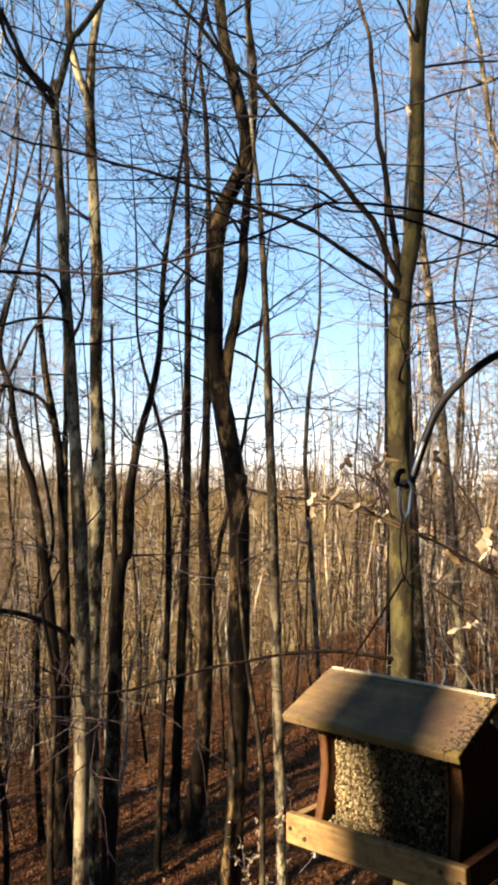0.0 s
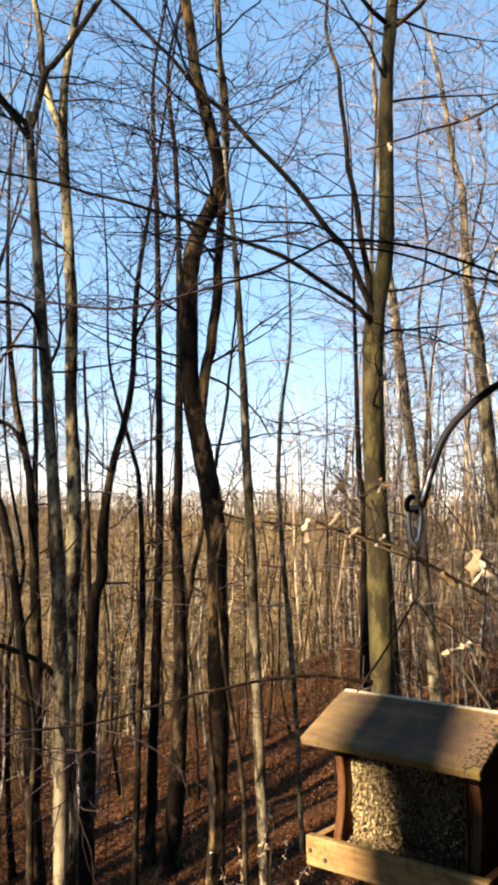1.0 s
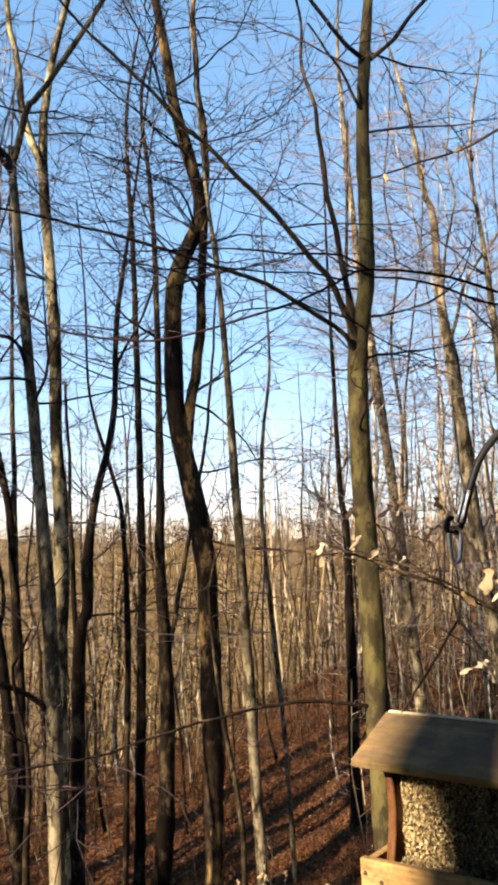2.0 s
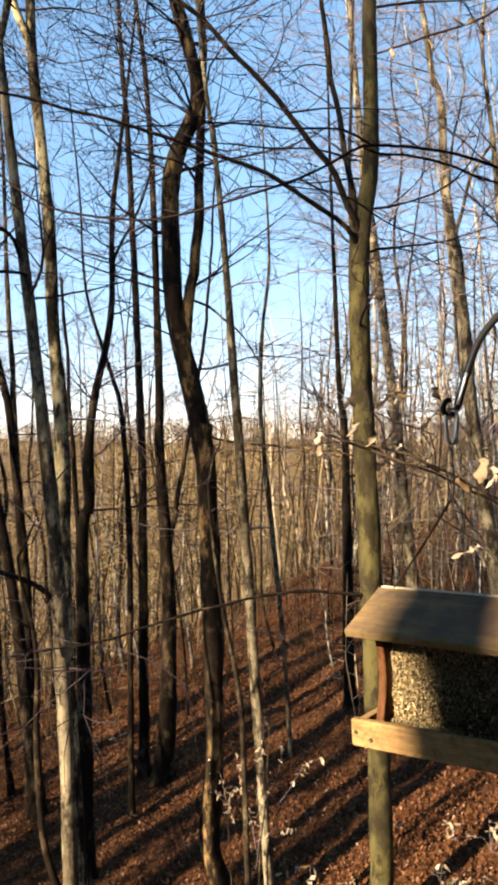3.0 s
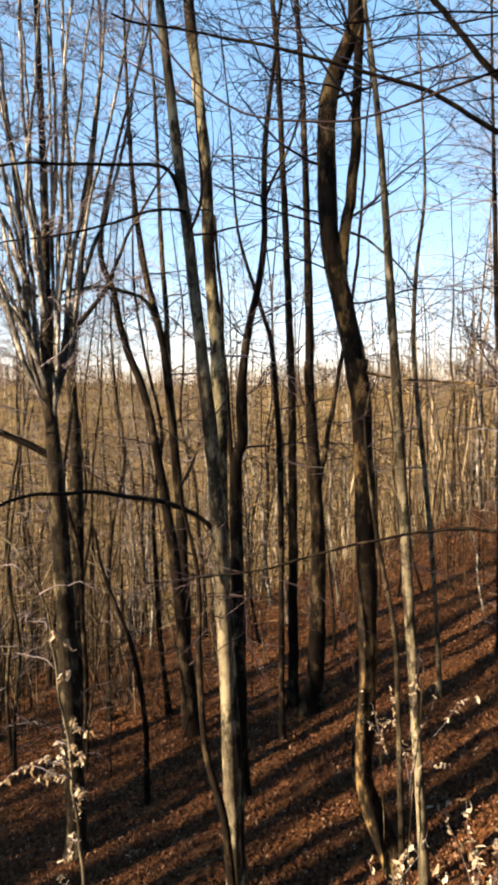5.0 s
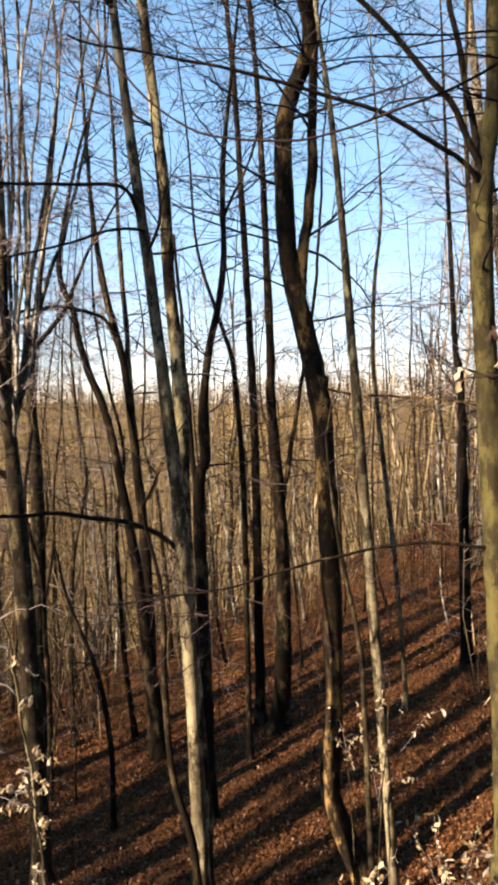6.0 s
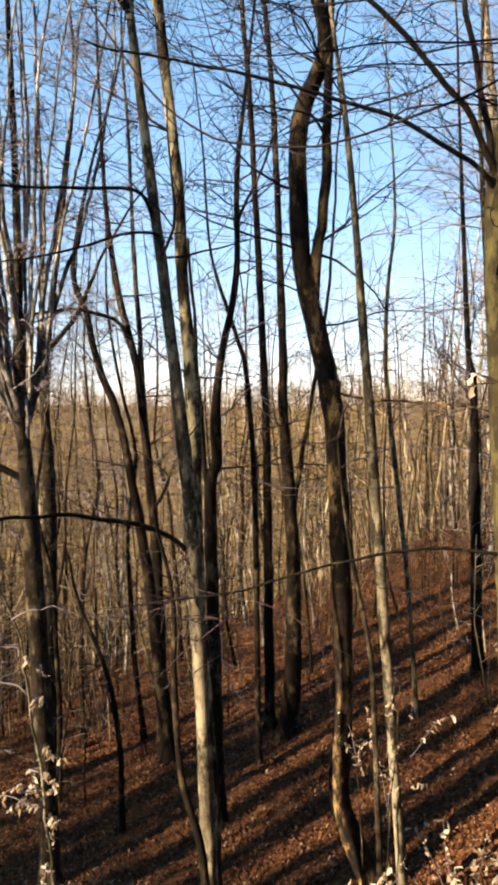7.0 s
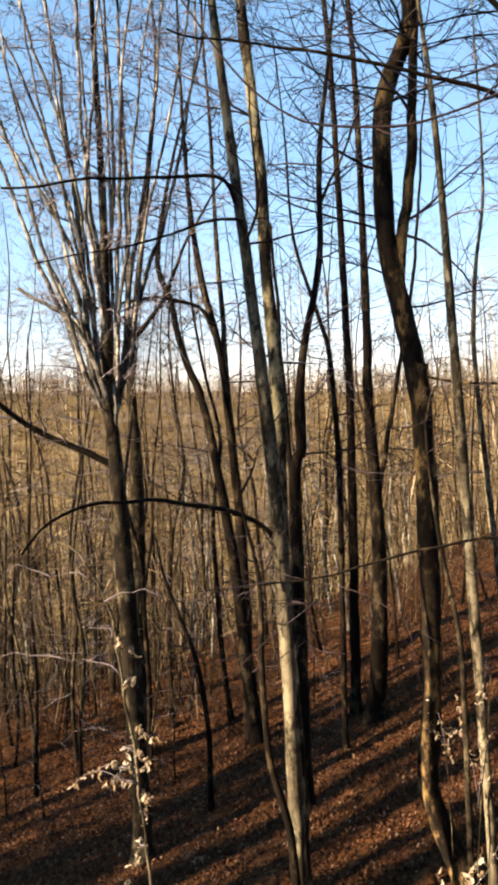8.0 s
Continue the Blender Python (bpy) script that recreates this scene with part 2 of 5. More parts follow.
# ---- trees ----
def grow(geo, rng, start, way, length, r, level, sides, lift=0.06, wiggle=0.15, least=0.0044):
    """A bare branch that bends upward and carries finer ones."""
    n = max(3, int(4 + 2 * level))
    pts, d, p = [start.copy()], way.normalized(), start.copy()
    for _ in range(n):
        d = (d + Vector((rng.gauss(0, wiggle), rng.gauss(0, wiggle), rng.gauss(0, 0.8 * wiggle) + lift / n))).normalized()
        p = p + d * (length / n)
        pts.append(p.copy())
    radii = [r * (1 - 0.8 * i / n) for i in range(n + 1)]
    geo.tube(pts, radii, sides)
    if level <= 0:
        return
    kids = rng.randint(2, 4) if level == 1 else rng.randint(3, 5)
    for k in range(kids):
        i = min(n - 1, 1 + int((n - 1) * (k + rng.random()) / kids))
        axis = (pts[i + 1] - pts[i]).normalized()
        out = axis.cross(Vector((rng.gauss(0, 0.6), rng.gauss(0, 0.6), rng.gauss(0, 1)))).normalized()
        turn = (axis * 0.75 + out * rng.uniform(0.4, 0.85)).normalized()
        grow(geo, rng, pts[i], turn, length * rng.uniform(0.35, 0.7), max(radii[i] * 0.64, least), level - 1, 3, lift, wiggle * 1.1, least)


def crown_on(geo, rng, path, radii, start_z, per_metre, size, level=2, spread=(0.5, 1.0)):
    """Side branches along a stem, from the height start_z upward."""
    at = lengths(path)
    d = 0.0
    while d < at[-1]:
        d += rng.expovariate(per_metre * 0.62)
        if d >= at[-1]:
            break
        i = max(0, next(k for k, a in enumerate(at) if a >= d) - 1)
        p = path[i]
        if p.z < start_z:
            continue
        axis = (path[i + 1] - p).normalized()
        a = rng.uniform(0, 2 * math.pi)
        out = Vector((math.cos(a), math.sin(a), 0))
        way = axis * rng.uniform(-0.05, 0.65) + out * rng.uniform(*spread)
        if p.z > 8.3 and rng.random() < 0.45:
            b = a + rng.uniform(1.5, 4.5)
            grow(geo, rng, p, axis * rng.uniform(0, 0.6) + Vector((math.cos(b), math.sin(b), 0)), size * rng.uniform(0.6, 1.3), min(0.013, radii[i] * 0.4), level, 4)
        grow(geo, rng, p, way, size * rng.uniform(0.5, 1.2), min(0.015, radii[i] * 0.42) * rng.uniform(0.55, 1.0), level, 4)


def stem(geo, pts, r0, r1, sides=12, rough=0.16, flare=True, to_ground=True, seed=0, step=0.12, girth=None):
    """A trunk or limb through the points, tapering from r0 to r1; a trunk runs into the ground with a root flare."""
    pts = [Vector(p) for p in pts]
    if to_ground:
        while len(pts) > 2 and pts[1].z < ground_z(pts[1].x, pts[1].y):
            pts.pop(0)
        a, b = pts[0], pts[1]
        foot = a + (a - b).normalized() * 0.3
        gz = ground_z(a.x, a.y)
        if a.z > gz - 0.1:
            k = min(1.5, max(0.0, a.z - gz + 0.15))
            lean = (a - b) / max(0.05, b.z - a.z)
            foot = Vector((a.x + max(-0.25, min(0.25, lean.x * k)), a.y, gz - 0.15))
            pts.insert(0, foot)
    path = smooth_path(pts, step)
    if not flare:
        path = [p + 0.022 * noise.noise_vector(p * 2.6 + Vector((seed, 0, 0))) + 0.009 * noise.noise_vector(p * 8) for p in path]
    at = lengths(path)
    radii = []
    for p, s in zip(path, at):
        r = r0 + (r1 - r0) * (s / at[-1]) ** 0.85
        if girth:
            r = float(np.interp(p.z, [q[0] for q in girth], [q[1] for q in girth]))
        if flare:
            r *= 1 + 0.55 * math.exp(-max(0.0, p.z - ground_z(p.x, p.y)) / 0.16)
        radii.append(r)
    geo.tube(path, radii, sides, rough, seed)
    return path, radii


def tree(label, material, trunk, limbs=(), crown=(2.2, 1.2, 6.0), twigs=None, tall=3.0, limb_bark=None, group="", name="tree", sides=12, level=2, girth=None):
    """trunk and limbs: (points, base radius, tip radius). crown: branches a metre, their length, the height where they begin.
    tall: metres of crown past the trunk's last point."""
    n = tree.count = tree.count + 1
    rng = random.Random(100 + n)
    pts, r0, r1 = trunk
    x, y = pts[0][0], pts[0][1]
    root = new(name)
    root.empty_display_size = 0.2
    root.location = (x, y, ground_z(x, y))
    root.matrix_basis = Matrix.Translation(root.location)
    tagged(root, label, "tree", group)
    tw = Geo()
    pts = [Vector(p) for p in pts]
    if tall > 0:
        way = (pts[-1] - pts[-2]).normalized() + Vector((0, 0, 0.6))
        way.normalize()
        tip = pts[-1] + way * tall * 0.5 + Vector((rng.gauss(0, 0.12), rng.gauss(0, 0.12), 0))
        pts += [tip, tip + way * tall * 0.5 + Vector((rng.gauss(0, 0.2), rng.gauss(0, 0.2), 0))]
        r1 *= 0.45
        if girth:
            girth = (*girth, (pts[-1].z, girth[-1][1] * 0.35))
    g = Geo()
    path, radii = stem(g, pts, r0, r1, sides, seed=n * 7.3, girth=girth)
    part_mesh("trunk", g.mesh("trunk", material), root)
    per, size, low = crown
    crown_on(tw, rng, path, radii, low, per, size, level)
    for lp, a, b, *own in limbs:
        g = Geo()
        lp = [Vector(q) for q in lp]
        if b > 0.011 and lp[-1].z > 8.2:
            way = (lp[-1] - lp[-2]).normalized()
            for k in (1, 2, 3):
                lp.append(lp[-1] + way * 0.55 + Vector((rng.gauss(0, 0.09), rng.gauss(0, 0.09), rng.gauss(0.05, 0.07))))
            b *= 0.35
        path, radii = stem(g, lp, a, b, 8, 0.08, False, False, seed=n * 3.1 + a, step=0.09)
        part_mesh("limb", g.mesh("limb", own[0] if own else limb_bark or material), root)
        crown_on(tw, rng, path[3:], radii[3:], -5, per * 1.1, size * 0.75, level, (0.5, 1.1))
    if tw.v:
        tagged(part_mesh("crown", tw.mesh("crown", twigs or TWIG), root), kind="stuff")
    return root


def fan_boughs():
    """The many upright boughs that rise from the fork of the fanning tree and lean outwards from it."""
    rng = random.Random(61)
    out = []
    for lean in (-0.62, -0.52, -0.45, -0.38, -0.30, -0.22, -0.14, -0.06, 0.05, 0.14, 0.24, 0.34):
        z = rng.uniform(6.06, 7.64)
        p = Vector((-3.89 + lean * (z - 5.76) * 0.75, 8.84 + rng.uniform(-0.22, 0.22), z))
        fork = Vector((-3.87 + 0.04 * lean, 8.84, rng.uniform(5.39, 5.84)))
        pts = [tuple(fork), tuple(fork.lerp(p, 0.5) + Vector((0.06 * lean, 0, -0.08))), tuple(p)]
        for k in range(6):
            p = p + Vector((lean * rng.uniform(0.38, 0.75), rng.gauss(0, 0.09), rng.uniform(0.64, 0.79)))
            pts.append(tuple(p))
        out.append((pts, rng.uniform(0.026, 0.038), 0.013))
    return out


tree.count = 0
tree("dark crooked forest tree with a kinked trunk and a second stem", BARK_SUNPATCHED,
    ([(0.07, 6.90, 1.69), (-0.13, 6.90, 2.19), (-0.19, 6.90, 2.56), (-0.14, 6.90, 3.50), (-0.18, 6.90, 5.38), (-0.25, 6.90, 6.15), (-0.46, 6.90, 7.17), (-0.50, 6.90, 8.04), (-0.48, 6.90, 8.40), (-0.41, 6.90, 8.65), (-0.29, 6.90, 8.90), (-0.25, 6.90, 9.21), (-0.48, 6.90, 10.11), (-0.54, 6.90, 10.51)], 0.103, 0.063), [
    ([(-0.38, 6.90, 6.72), (-0.38, 6.90, 6.97), (-0.33, 6.90, 7.38), (-0.27, 6.90, 7.66), (-0.22, 6.90, 8.77), (-0.20, 6.90, 9.63), (-0.28, 6.90, 10.51)], 0.056, 0.044),
    ([(-0.27, 6.90, 6.10), (-0.01, 6.76, 6.02), (0.74, 6.48, 5.94), (1.08, 6.34, 5.86), (1.60, 6.20, 5.69)], 0.013, 0.005),
    ([(-0.42, 6.90, 7.31), (-0.65, 6.78, 7.36), (-1.21, 6.53, 7.51), (-1.40, 6.40, 7.62)], 0.012, 0.006),
    ([(-0.34, 6.90, 7.29), (-0.16, 6.83, 7.21), (-0.02, 6.75, 7.08), (0.15, 6.67, 6.89), (0.24, 6.60, 6.71)], 0.013, 0.006),
    ([(-0.235, 6.89, 5.55), (-0.215, 6.87, 5.90), (-0.188, 6.86, 6.165)], 0.025, 0.056)], (2.2, 1.8, 6.4), girth=((1.7, 0.101), (3.2, 0.085), (4.6, 0.092), (6.1, 0.094), (7.6, 0.082), (9.0, 0.068), (10.5, 0.051)))
tree("tall green-barked tree forking into several long boughs", BARK_GREEN,
    ([(1.22, 6.30, 1.96), (1.20, 6.30, 3.48), (1.08, 6.30, 6.93), (1.09, 6.30, 7.66), (1.18, 6.30, 8.32), (1.18, 6.30, 9.55), (1.21, 6.30, 10.13)], 0.107, 0.061), [
    ([(1.09, 6.30, 7.57), (1.04, 6.23, 7.78), (0.88, 6.16, 8.12), (0.72, 6.09, 8.30), (0.26, 5.95, 8.78), (-0.19, 5.81, 9.18), (-0.38, 5.74, 9.31), (-0.77, 5.60, 9.69)], 0.031, 0.015),
    ([(1.10, 6.30, 7.62), (0.98, 6.47, 8.52), (0.85, 6.59, 9.51), (0.82, 6.64, 9.97), (0.71, 6.70, 10.39)], 0.033, 0.023),
    ([(1.08, 6.30, 7.55), (1.00, 6.20, 7.67), (0.85, 6.10, 7.79), (0.41, 5.90, 8.00), (0.15, 5.80, 8.08), (-0.93, 5.50, 8.32), (-1.65, 5.30, 8.41), (-1.86, 5.20, 8.47)], 0.022, 0.008),
    ([(1.18, 6.30, 4.73), (0.59, 6.12, 4.83), (0.32, 6.03, 4.82), (0.14, 5.94, 4.81), (-0.42, 5.76, 4.70), (-0.76, 5.67, 4.62), (-0.96, 5.58, 4.58), (-1.36, 5.49, 4.53), (-1.91, 5.40, 4.49)], 0.016, 0.005),
    ([(1.24, 6.30, 10.23), (1.03, 6.15, 10.27), (0.68, 6.00, 10.60)], 0.023, 0.014),
    ([(1.27, 6.30, 10.24), (1.45, 6.20, 10.36), (1.53, 6.15, 10.46), (1.74, 6.10, 10.69)], 0.022, 0.014),
    ([(1.23, 6.30, 9.71), (1.14, 6.24, 9.76), (1.05, 6.18, 9.87), (0.96, 6.12, 10.01), (0.68, 6.00, 10.37)], 0.015, 0.009)], (2.4, 1.9, 6.2), limb_bark=BARK_DARK, girth=((2.0, 0.100), (3.3, 0.094), (4.7, 0.093), (6.0, 0.090), (7.4, 0.084), (8.8, 0.064), (10.1, 0.053)))
tree("grey tree with a sunlit pale foot and arching bough", BARK_PALE,
    ([(-1.25, 6.10, 2.06), (-1.30, 6.10, 3.79), (-1.40, 6.10, 5.62), (-1.76, 6.10, 9.03), (-1.75, 6.10, 9.18), (-1.69, 6.10, 9.49), (-1.64, 6.10, 9.68), (-1.50, 6.10, 9.85)], 0.069, 0.029), [
    ([(-1.75, 6.10, 8.98), (-1.81, 6.06, 9.20), (-2.00, 6.02, 9.40), (-2.18, 6.0, 9.75)], 0.025, 0.019),
    ([(-1.76, 6.09, 9.04), (-1.87, 6.0, 9.20), (-2.15, 5.97, 9.57)], 0.019, 0.014),
    ([(-1.37, 6.10, 4.77), (-1.52, 6.01, 4.92), (-1.73, 5.92, 5.03), (-2.19, 5.74, 5.13), (-2.44, 5.66, 5.13), (-2.73, 5.57, 5.12), (-2.93, 5.48, 5.05), (-3.05, 5.39, 4.95), (-3.20, 5.30, 4.77)], 0.023, 0.010),
    ([(-1.61, 6.10, 7.43), (-1.63, 6.00, 7.57), (-1.71, 5.90, 7.63), (-1.93, 5.80, 7.63), (-2.49, 5.70, 7.64), (-3.33, 5.50, 7.58)], 0.016, 0.010),
    ([(-1.56, 6.10, 7.28), (-1.61, 6.02, 7.32), (-1.84, 5.94, 7.30), (-2.10, 5.86, 7.20), (-2.54, 5.78, 7.12), (-3.18, 5.70, 7.04)], 0.013, 0.006)], (2.2, 1.6, 5.6), limb_bark=BARK_DARK, girth=((2.1, 0.066), (3.4, 0.056), (4.7, 0.063), (6.0, 0.051), (7.3, 0.044), (8.7, 0.036), (9.15, 0.031), (9.85, 0.024)))
tree("tall tree with flaky yellowish bark forking high up", BARK_FLAKY,
    ([(-1.39, 7.20, 1.41), (-1.40, 7.20, 2.30), (-1.51, 7.20, 4.05), (-1.53, 7.20, 6.08), (-1.60, 7.20, 7.12), (-1.64, 7.20, 8.16), (-1.78, 7.20, 9.77), (-1.72, 7.20, 10.69)], 0.076, 0.045), [
    ([(-1.77, 7.20, 9.60), (-1.83, 7.17, 9.81), (-1.98, 7.16, 10.20), (-2.03, 7.16, 10.59), (-2.11, 7.16, 11.08), (-2.20, 7.16, 11.51)], 0.042, 0.034)], (2.2, 1.8, 6.0), twigs=TWIG_PALE, girth=((1.41, 0.064), (2.94, 0.062), (4.46, 0.077), (6.08, 0.069), (7.60, 0.055), (9.13, 0.050), (10.66, 0.036)))
tree("dark slim tree forking low into two stems", BARK_BROWN,
    ([(-1.70, 9.40, -0.02), (-1.74, 9.40, 4.59), (-1.65, 9.40, 5.28), (-1.65, 9.40, 5.97), (-1.56, 9.40, 6.65), (-1.43, 9.40, 7.19), (-1.36, 9.40, 7.73), (-1.34, 9.40, 8.80), (-1.18, 9.40, 10.11)], 0.111, 0.020), [
    ([(-1.74, 9.40, 4.80), (-1.80, 9.40, 5.21), (-1.95, 9.40, 8.01)], 0.036, 0.016),
    ([(-1.34, 9.40, 8.20), (-1.22, 9.40, 8.46), (-1.07, 9.40, 8.71), (-0.97, 9.40, 8.95), (-0.86, 9.40, 9.45)], 0.021, 0.010)], (3.0, 1.6, 4.6), girth=((-0.0, 0.098), (1.7, 0.091), (3.4, 0.087), (5.0, 0.074), (6.7, 0.046), (8.4, 0.034), (10.1, 0.020)))
tree("dark tree splitting into two slender leaning stems", BARK_BROWN,
    ([(-0.96, 12.00, 1.13), (-0.91, 12.00, 1.94), (-0.89, 12.00, 3.71), (-1.01, 12.00, 6.05), (-1.00, 12.00, 6.74), (-1.08, 12.00, 10.09), (-1.18, 12.00, 11.74)], 0.134, 0.024), [
    ([(-0.90, 12.00, 4.23), (-0.34, 12.00, 7.38), (-0.24, 12.00, 8.37), (-0.09, 12.00, 10.39)], 0.045, 0.015)], (2.8, 2.0, 4.5), girth=((1.1, 0.144), (2.9, 0.117), (4.7, 0.092), (6.4, 0.069), (8.2, 0.055), (10.0, 0.046), (11.7, 0.038)))
tree("slim straight brown tree beside a thicker trunk", BARK_BROWN,
    ([(-1.34, 12.60, 0.92), (-1.33, 12.60, 5.43), (-1.36, 12.60, 6.79), (-1.51, 12.60, 10.77), (-1.60, 12.60, 12.07)], 0.087, 0.037), [], (2.8, 1.8, 4.0), girth=((0.9, 0.091), (2.8, 0.076), (4.6, 0.069), (6.5, 0.061), (8.4, 0.053), (10.2, 0.046), (12.1, 0.040)))
tree("thin leaning bare tree in the wood", BARK_BROWN,
    ([(-1.36, 11.00, 2.83), (-1.36, 11.00, 4.70), (-1.45, 11.00, 6.38), (-1.60, 11.00, 7.02), (-1.93, 11.00, 8.14)], 0.047, 0.025), [], (3.0, 1.5, 4.5), girth=((2.8, 0.040), (3.7, 0.044), (4.6, 0.044), (5.5, 0.040), (6.4, 0.036), (7.3, 0.029), (8.1, 0.021)))
tree("slim tree with a pale sunlit lower trunk", BARK_PALE,
    ([(0.33, 6.50, 1.86), (-0.01, 6.50, 7.45), (-0.20, 6.50, 9.28)], 0.050, 0.022), [], (3.2, 1.5, 6.7), twigs=TWIG_PALE, girth=((1.9, 0.043), (3.1, 0.042), (4.3, 0.044), (5.6, 0.042), (6.8, 0.035), (8.0, 0.025), (9.3, 0.014)))
tree("thin pale sapling close beside a larger tree", BARK_GREY,
    ([(0.13, 6.20, 2.12), (0.09, 6.20, 3.61), (0.05, 6.20, 4.08), (-0.09, 6.20, 4.86), (-0.17, 6.20, 5.68)], 0.028, 0.011), [], (2.2, 0.5, 3.6), tall=0.6, girth=((2.1, 0.028), (2.7, 0.025), (3.3, 0.022), (3.9, 0.021), (4.5, 0.018), (5.1, 0.014), (5.7, 0.009)))
tree("large tree fanning out into many pale upright boughs", BARK_GREY,
    ([(-3.71, 8.84, 1.50), (-3.73, 8.84, 2.36), (-3.85, 8.84, 5.30), (-3.91, 8.84, 6.06), (-3.88, 8.84, 8.34), (-3.92, 8.84, 10.63)], 0.133, 0.022), [
    ([(-3.88, 8.84, 5.75), (-4.04, 8.84, 6.06), (-4.13, 8.84, 6.48), (-4.18, 8.84, 7.76), (-4.31, 8.84, 9.17), (-4.39, 8.84, 9.97), (-4.53, 8.84, 10.71)], 0.052, 0.019),
    ([(-3.83, 8.69, 5.89), (-4.01, 8.69, 6.39), (-4.25, 8.69, 6.87), (-4.56, 8.69, 7.09), (-4.96, 8.69, 7.32)], 0.045, 0.019),
    ([(-3.92, 8.99, 5.85), (-3.78, 8.99, 6.26), (-3.68, 8.99, 6.94), (-3.64, 8.99, 7.68), (-3.63, 8.99, 8.69), (-3.66, 8.99, 9.68), (-3.67, 8.99, 10.66)], 0.047, 0.023),
    ([(-3.81, 8.62, 6.78), (-4.00, 8.62, 8.29), (-3.88, 8.62, 9.25), (-3.81, 8.62, 10.13)], 0.032, 0.017),
    ([(-4.08, 8.69, 7.20), (-4.28, 8.69, 7.81), (-4.50, 8.69, 8.29), (-4.81, 8.69, 8.78), (-5.09, 8.69, 9.17)], 0.032, 0.018),
    ([(-3.85, 8.69, 6.93), (-3.92, 8.69, 7.85), (-4.02, 8.69, 8.65), (-4.07, 8.69, 10.58)], 0.035, 0.020),
    ([(-3.98, 9.07, 7.24), (-3.83, 9.07, 8.39), (-3.82, 9.07, 9.40), (-3.87, 9.07, 10.85)], 0.034, 0.019),
    ([(-3.65, 8.99, 7.35), (-3.49, 8.99, 8.01), (-3.34, 8.99, 8.80), (-3.21, 8.99, 9.63), (-3.09, 8.99, 10.58)], 0.032, 0.017),
    ([(-4.14, 8.77, 7.74), (-4.35, 8.77, 8.50), (-4.61, 8.77, 9.25), (-4.86, 8.77, 9.93), (-5.06, 8.77, 10.35)], 0.029, 0.015),
    ([(-4.29, 8.92, 8.53), (-4.42, 8.92, 9.28), (-4.70, 8.92, 10.10), (-4.90, 8.92, 10.79)], 0.029, 0.018),
    ([(-3.76, 9.22, 6.69), (-3.46, 9.22, 7.57), (-3.24, 9.22, 8.11), (-2.91, 9.22, 9.35), (-2.77, 9.22, 10.13)], 0.034, 0.014),
    ([(-3.84, 8.84, 5.11), (-4.20, 8.75, 5.33), (-4.59, 8.66, 5.50), (-4.91, 8.57, 5.71), (-5.28, 8.48, 6.03), (-5.66, 8.39, 6.45)], 0.047, 0.027, BARK_BROWN),
    *fan_boughs()], (2.4, 1.15, 6.36), twigs=TWIG_PALE, limb_bark=BARK_SILVER, girth=((1.48, 0.124), (3.06, 0.114), (4.56, 0.106), (6.06, 0.077), (7.56, 0.050), (9.14, 0.038), (10.64, 0.030)))
tree("grey tree standing close behind a many-stemmed one", BARK_GREY,
    ([(-5.25, 13.00, 0.38), (-5.16, 13.00, 4.49), (-5.21, 13.00, 6.19), (-5.12, 13.00, 7.18), (-4.67, 13.00, 10.33), (-4.54, 13.00, 11.72)], 0.145, 0.021), [
    ([(-5.13, 13.00, 6.98), (-4.80, 12.88, 7.28), (-4.54, 12.76, 7.50), (-4.31, 12.64, 7.89), (-3.98, 12.52, 8.48), (-3.79, 12.40, 8.67)], 0.048, 0.02, BARK_DARK)], (3.0, 1.9, 4.5), twigs=TWIG_PALE, girth=((0.4, 0.133), (2.3, 0.126), (4.2, 0.115), (6.0, 0.083), (7.9, 0.058), (9.8, 0.038), (11.7, 0.025)))
tree("dark tree leaning towards the valley", BARK_BROWN,
    ([(-3.00, 12.20, 0.93), (-3.23, 12.20, 3.18), (-3.51, 12.20, 5.03), (-3.71, 12.20, 5.96), (-3.93, 12.20, 6.51), (-4.08, 12.20, 7.07), (-4.16, 12.20, 7.53), (-4.34, 12.20, 7.99), (-4.33, 12.20, 8.53), (-4.00, 12.20, 9.93)], 0.116, 0.022), [], (3.0, 1.8, 4.0), girth=((0.9, 0.120), (2.4, 0.102), (3.9, 0.081), (5.4, 0.067), (6.9, 0.055), (8.4, 0.038), (9.9, 0.024)))
tree("dark slightly bowed tree beside a leaning one", BARK_BROWN,
    ([(-3.15, 12.60, 1.26), (-3.15, 12.60, 2.32), (-3.19, 12.60, 3.57), (-3.26, 12.60, 4.53), (-3.44, 12.60, 6.51), (-3.73, 12.60, 7.82), (-3.92, 12.60, 9.31), (-4.00, 12.60, 11.32)], 0.095, 0.027), [
    ([(-3.56, 12.60, 6.98), (-3.70, 12.43, 7.37), (-4.00, 12.26, 7.50), (-4.31, 12.09, 7.56), (-4.68, 11.91, 7.52), (-5.00, 11.74, 7.44), (-5.37, 11.57, 7.36), (-5.66, 11.40, 7.29)], 0.036, 0.018)], (3.0, 1.8, 4.0), girth=((1.3, 0.086), (2.9, 0.083), (4.6, 0.076), (6.3, 0.066), (8.0, 0.054), (9.6, 0.035), (11.3, 0.024)))
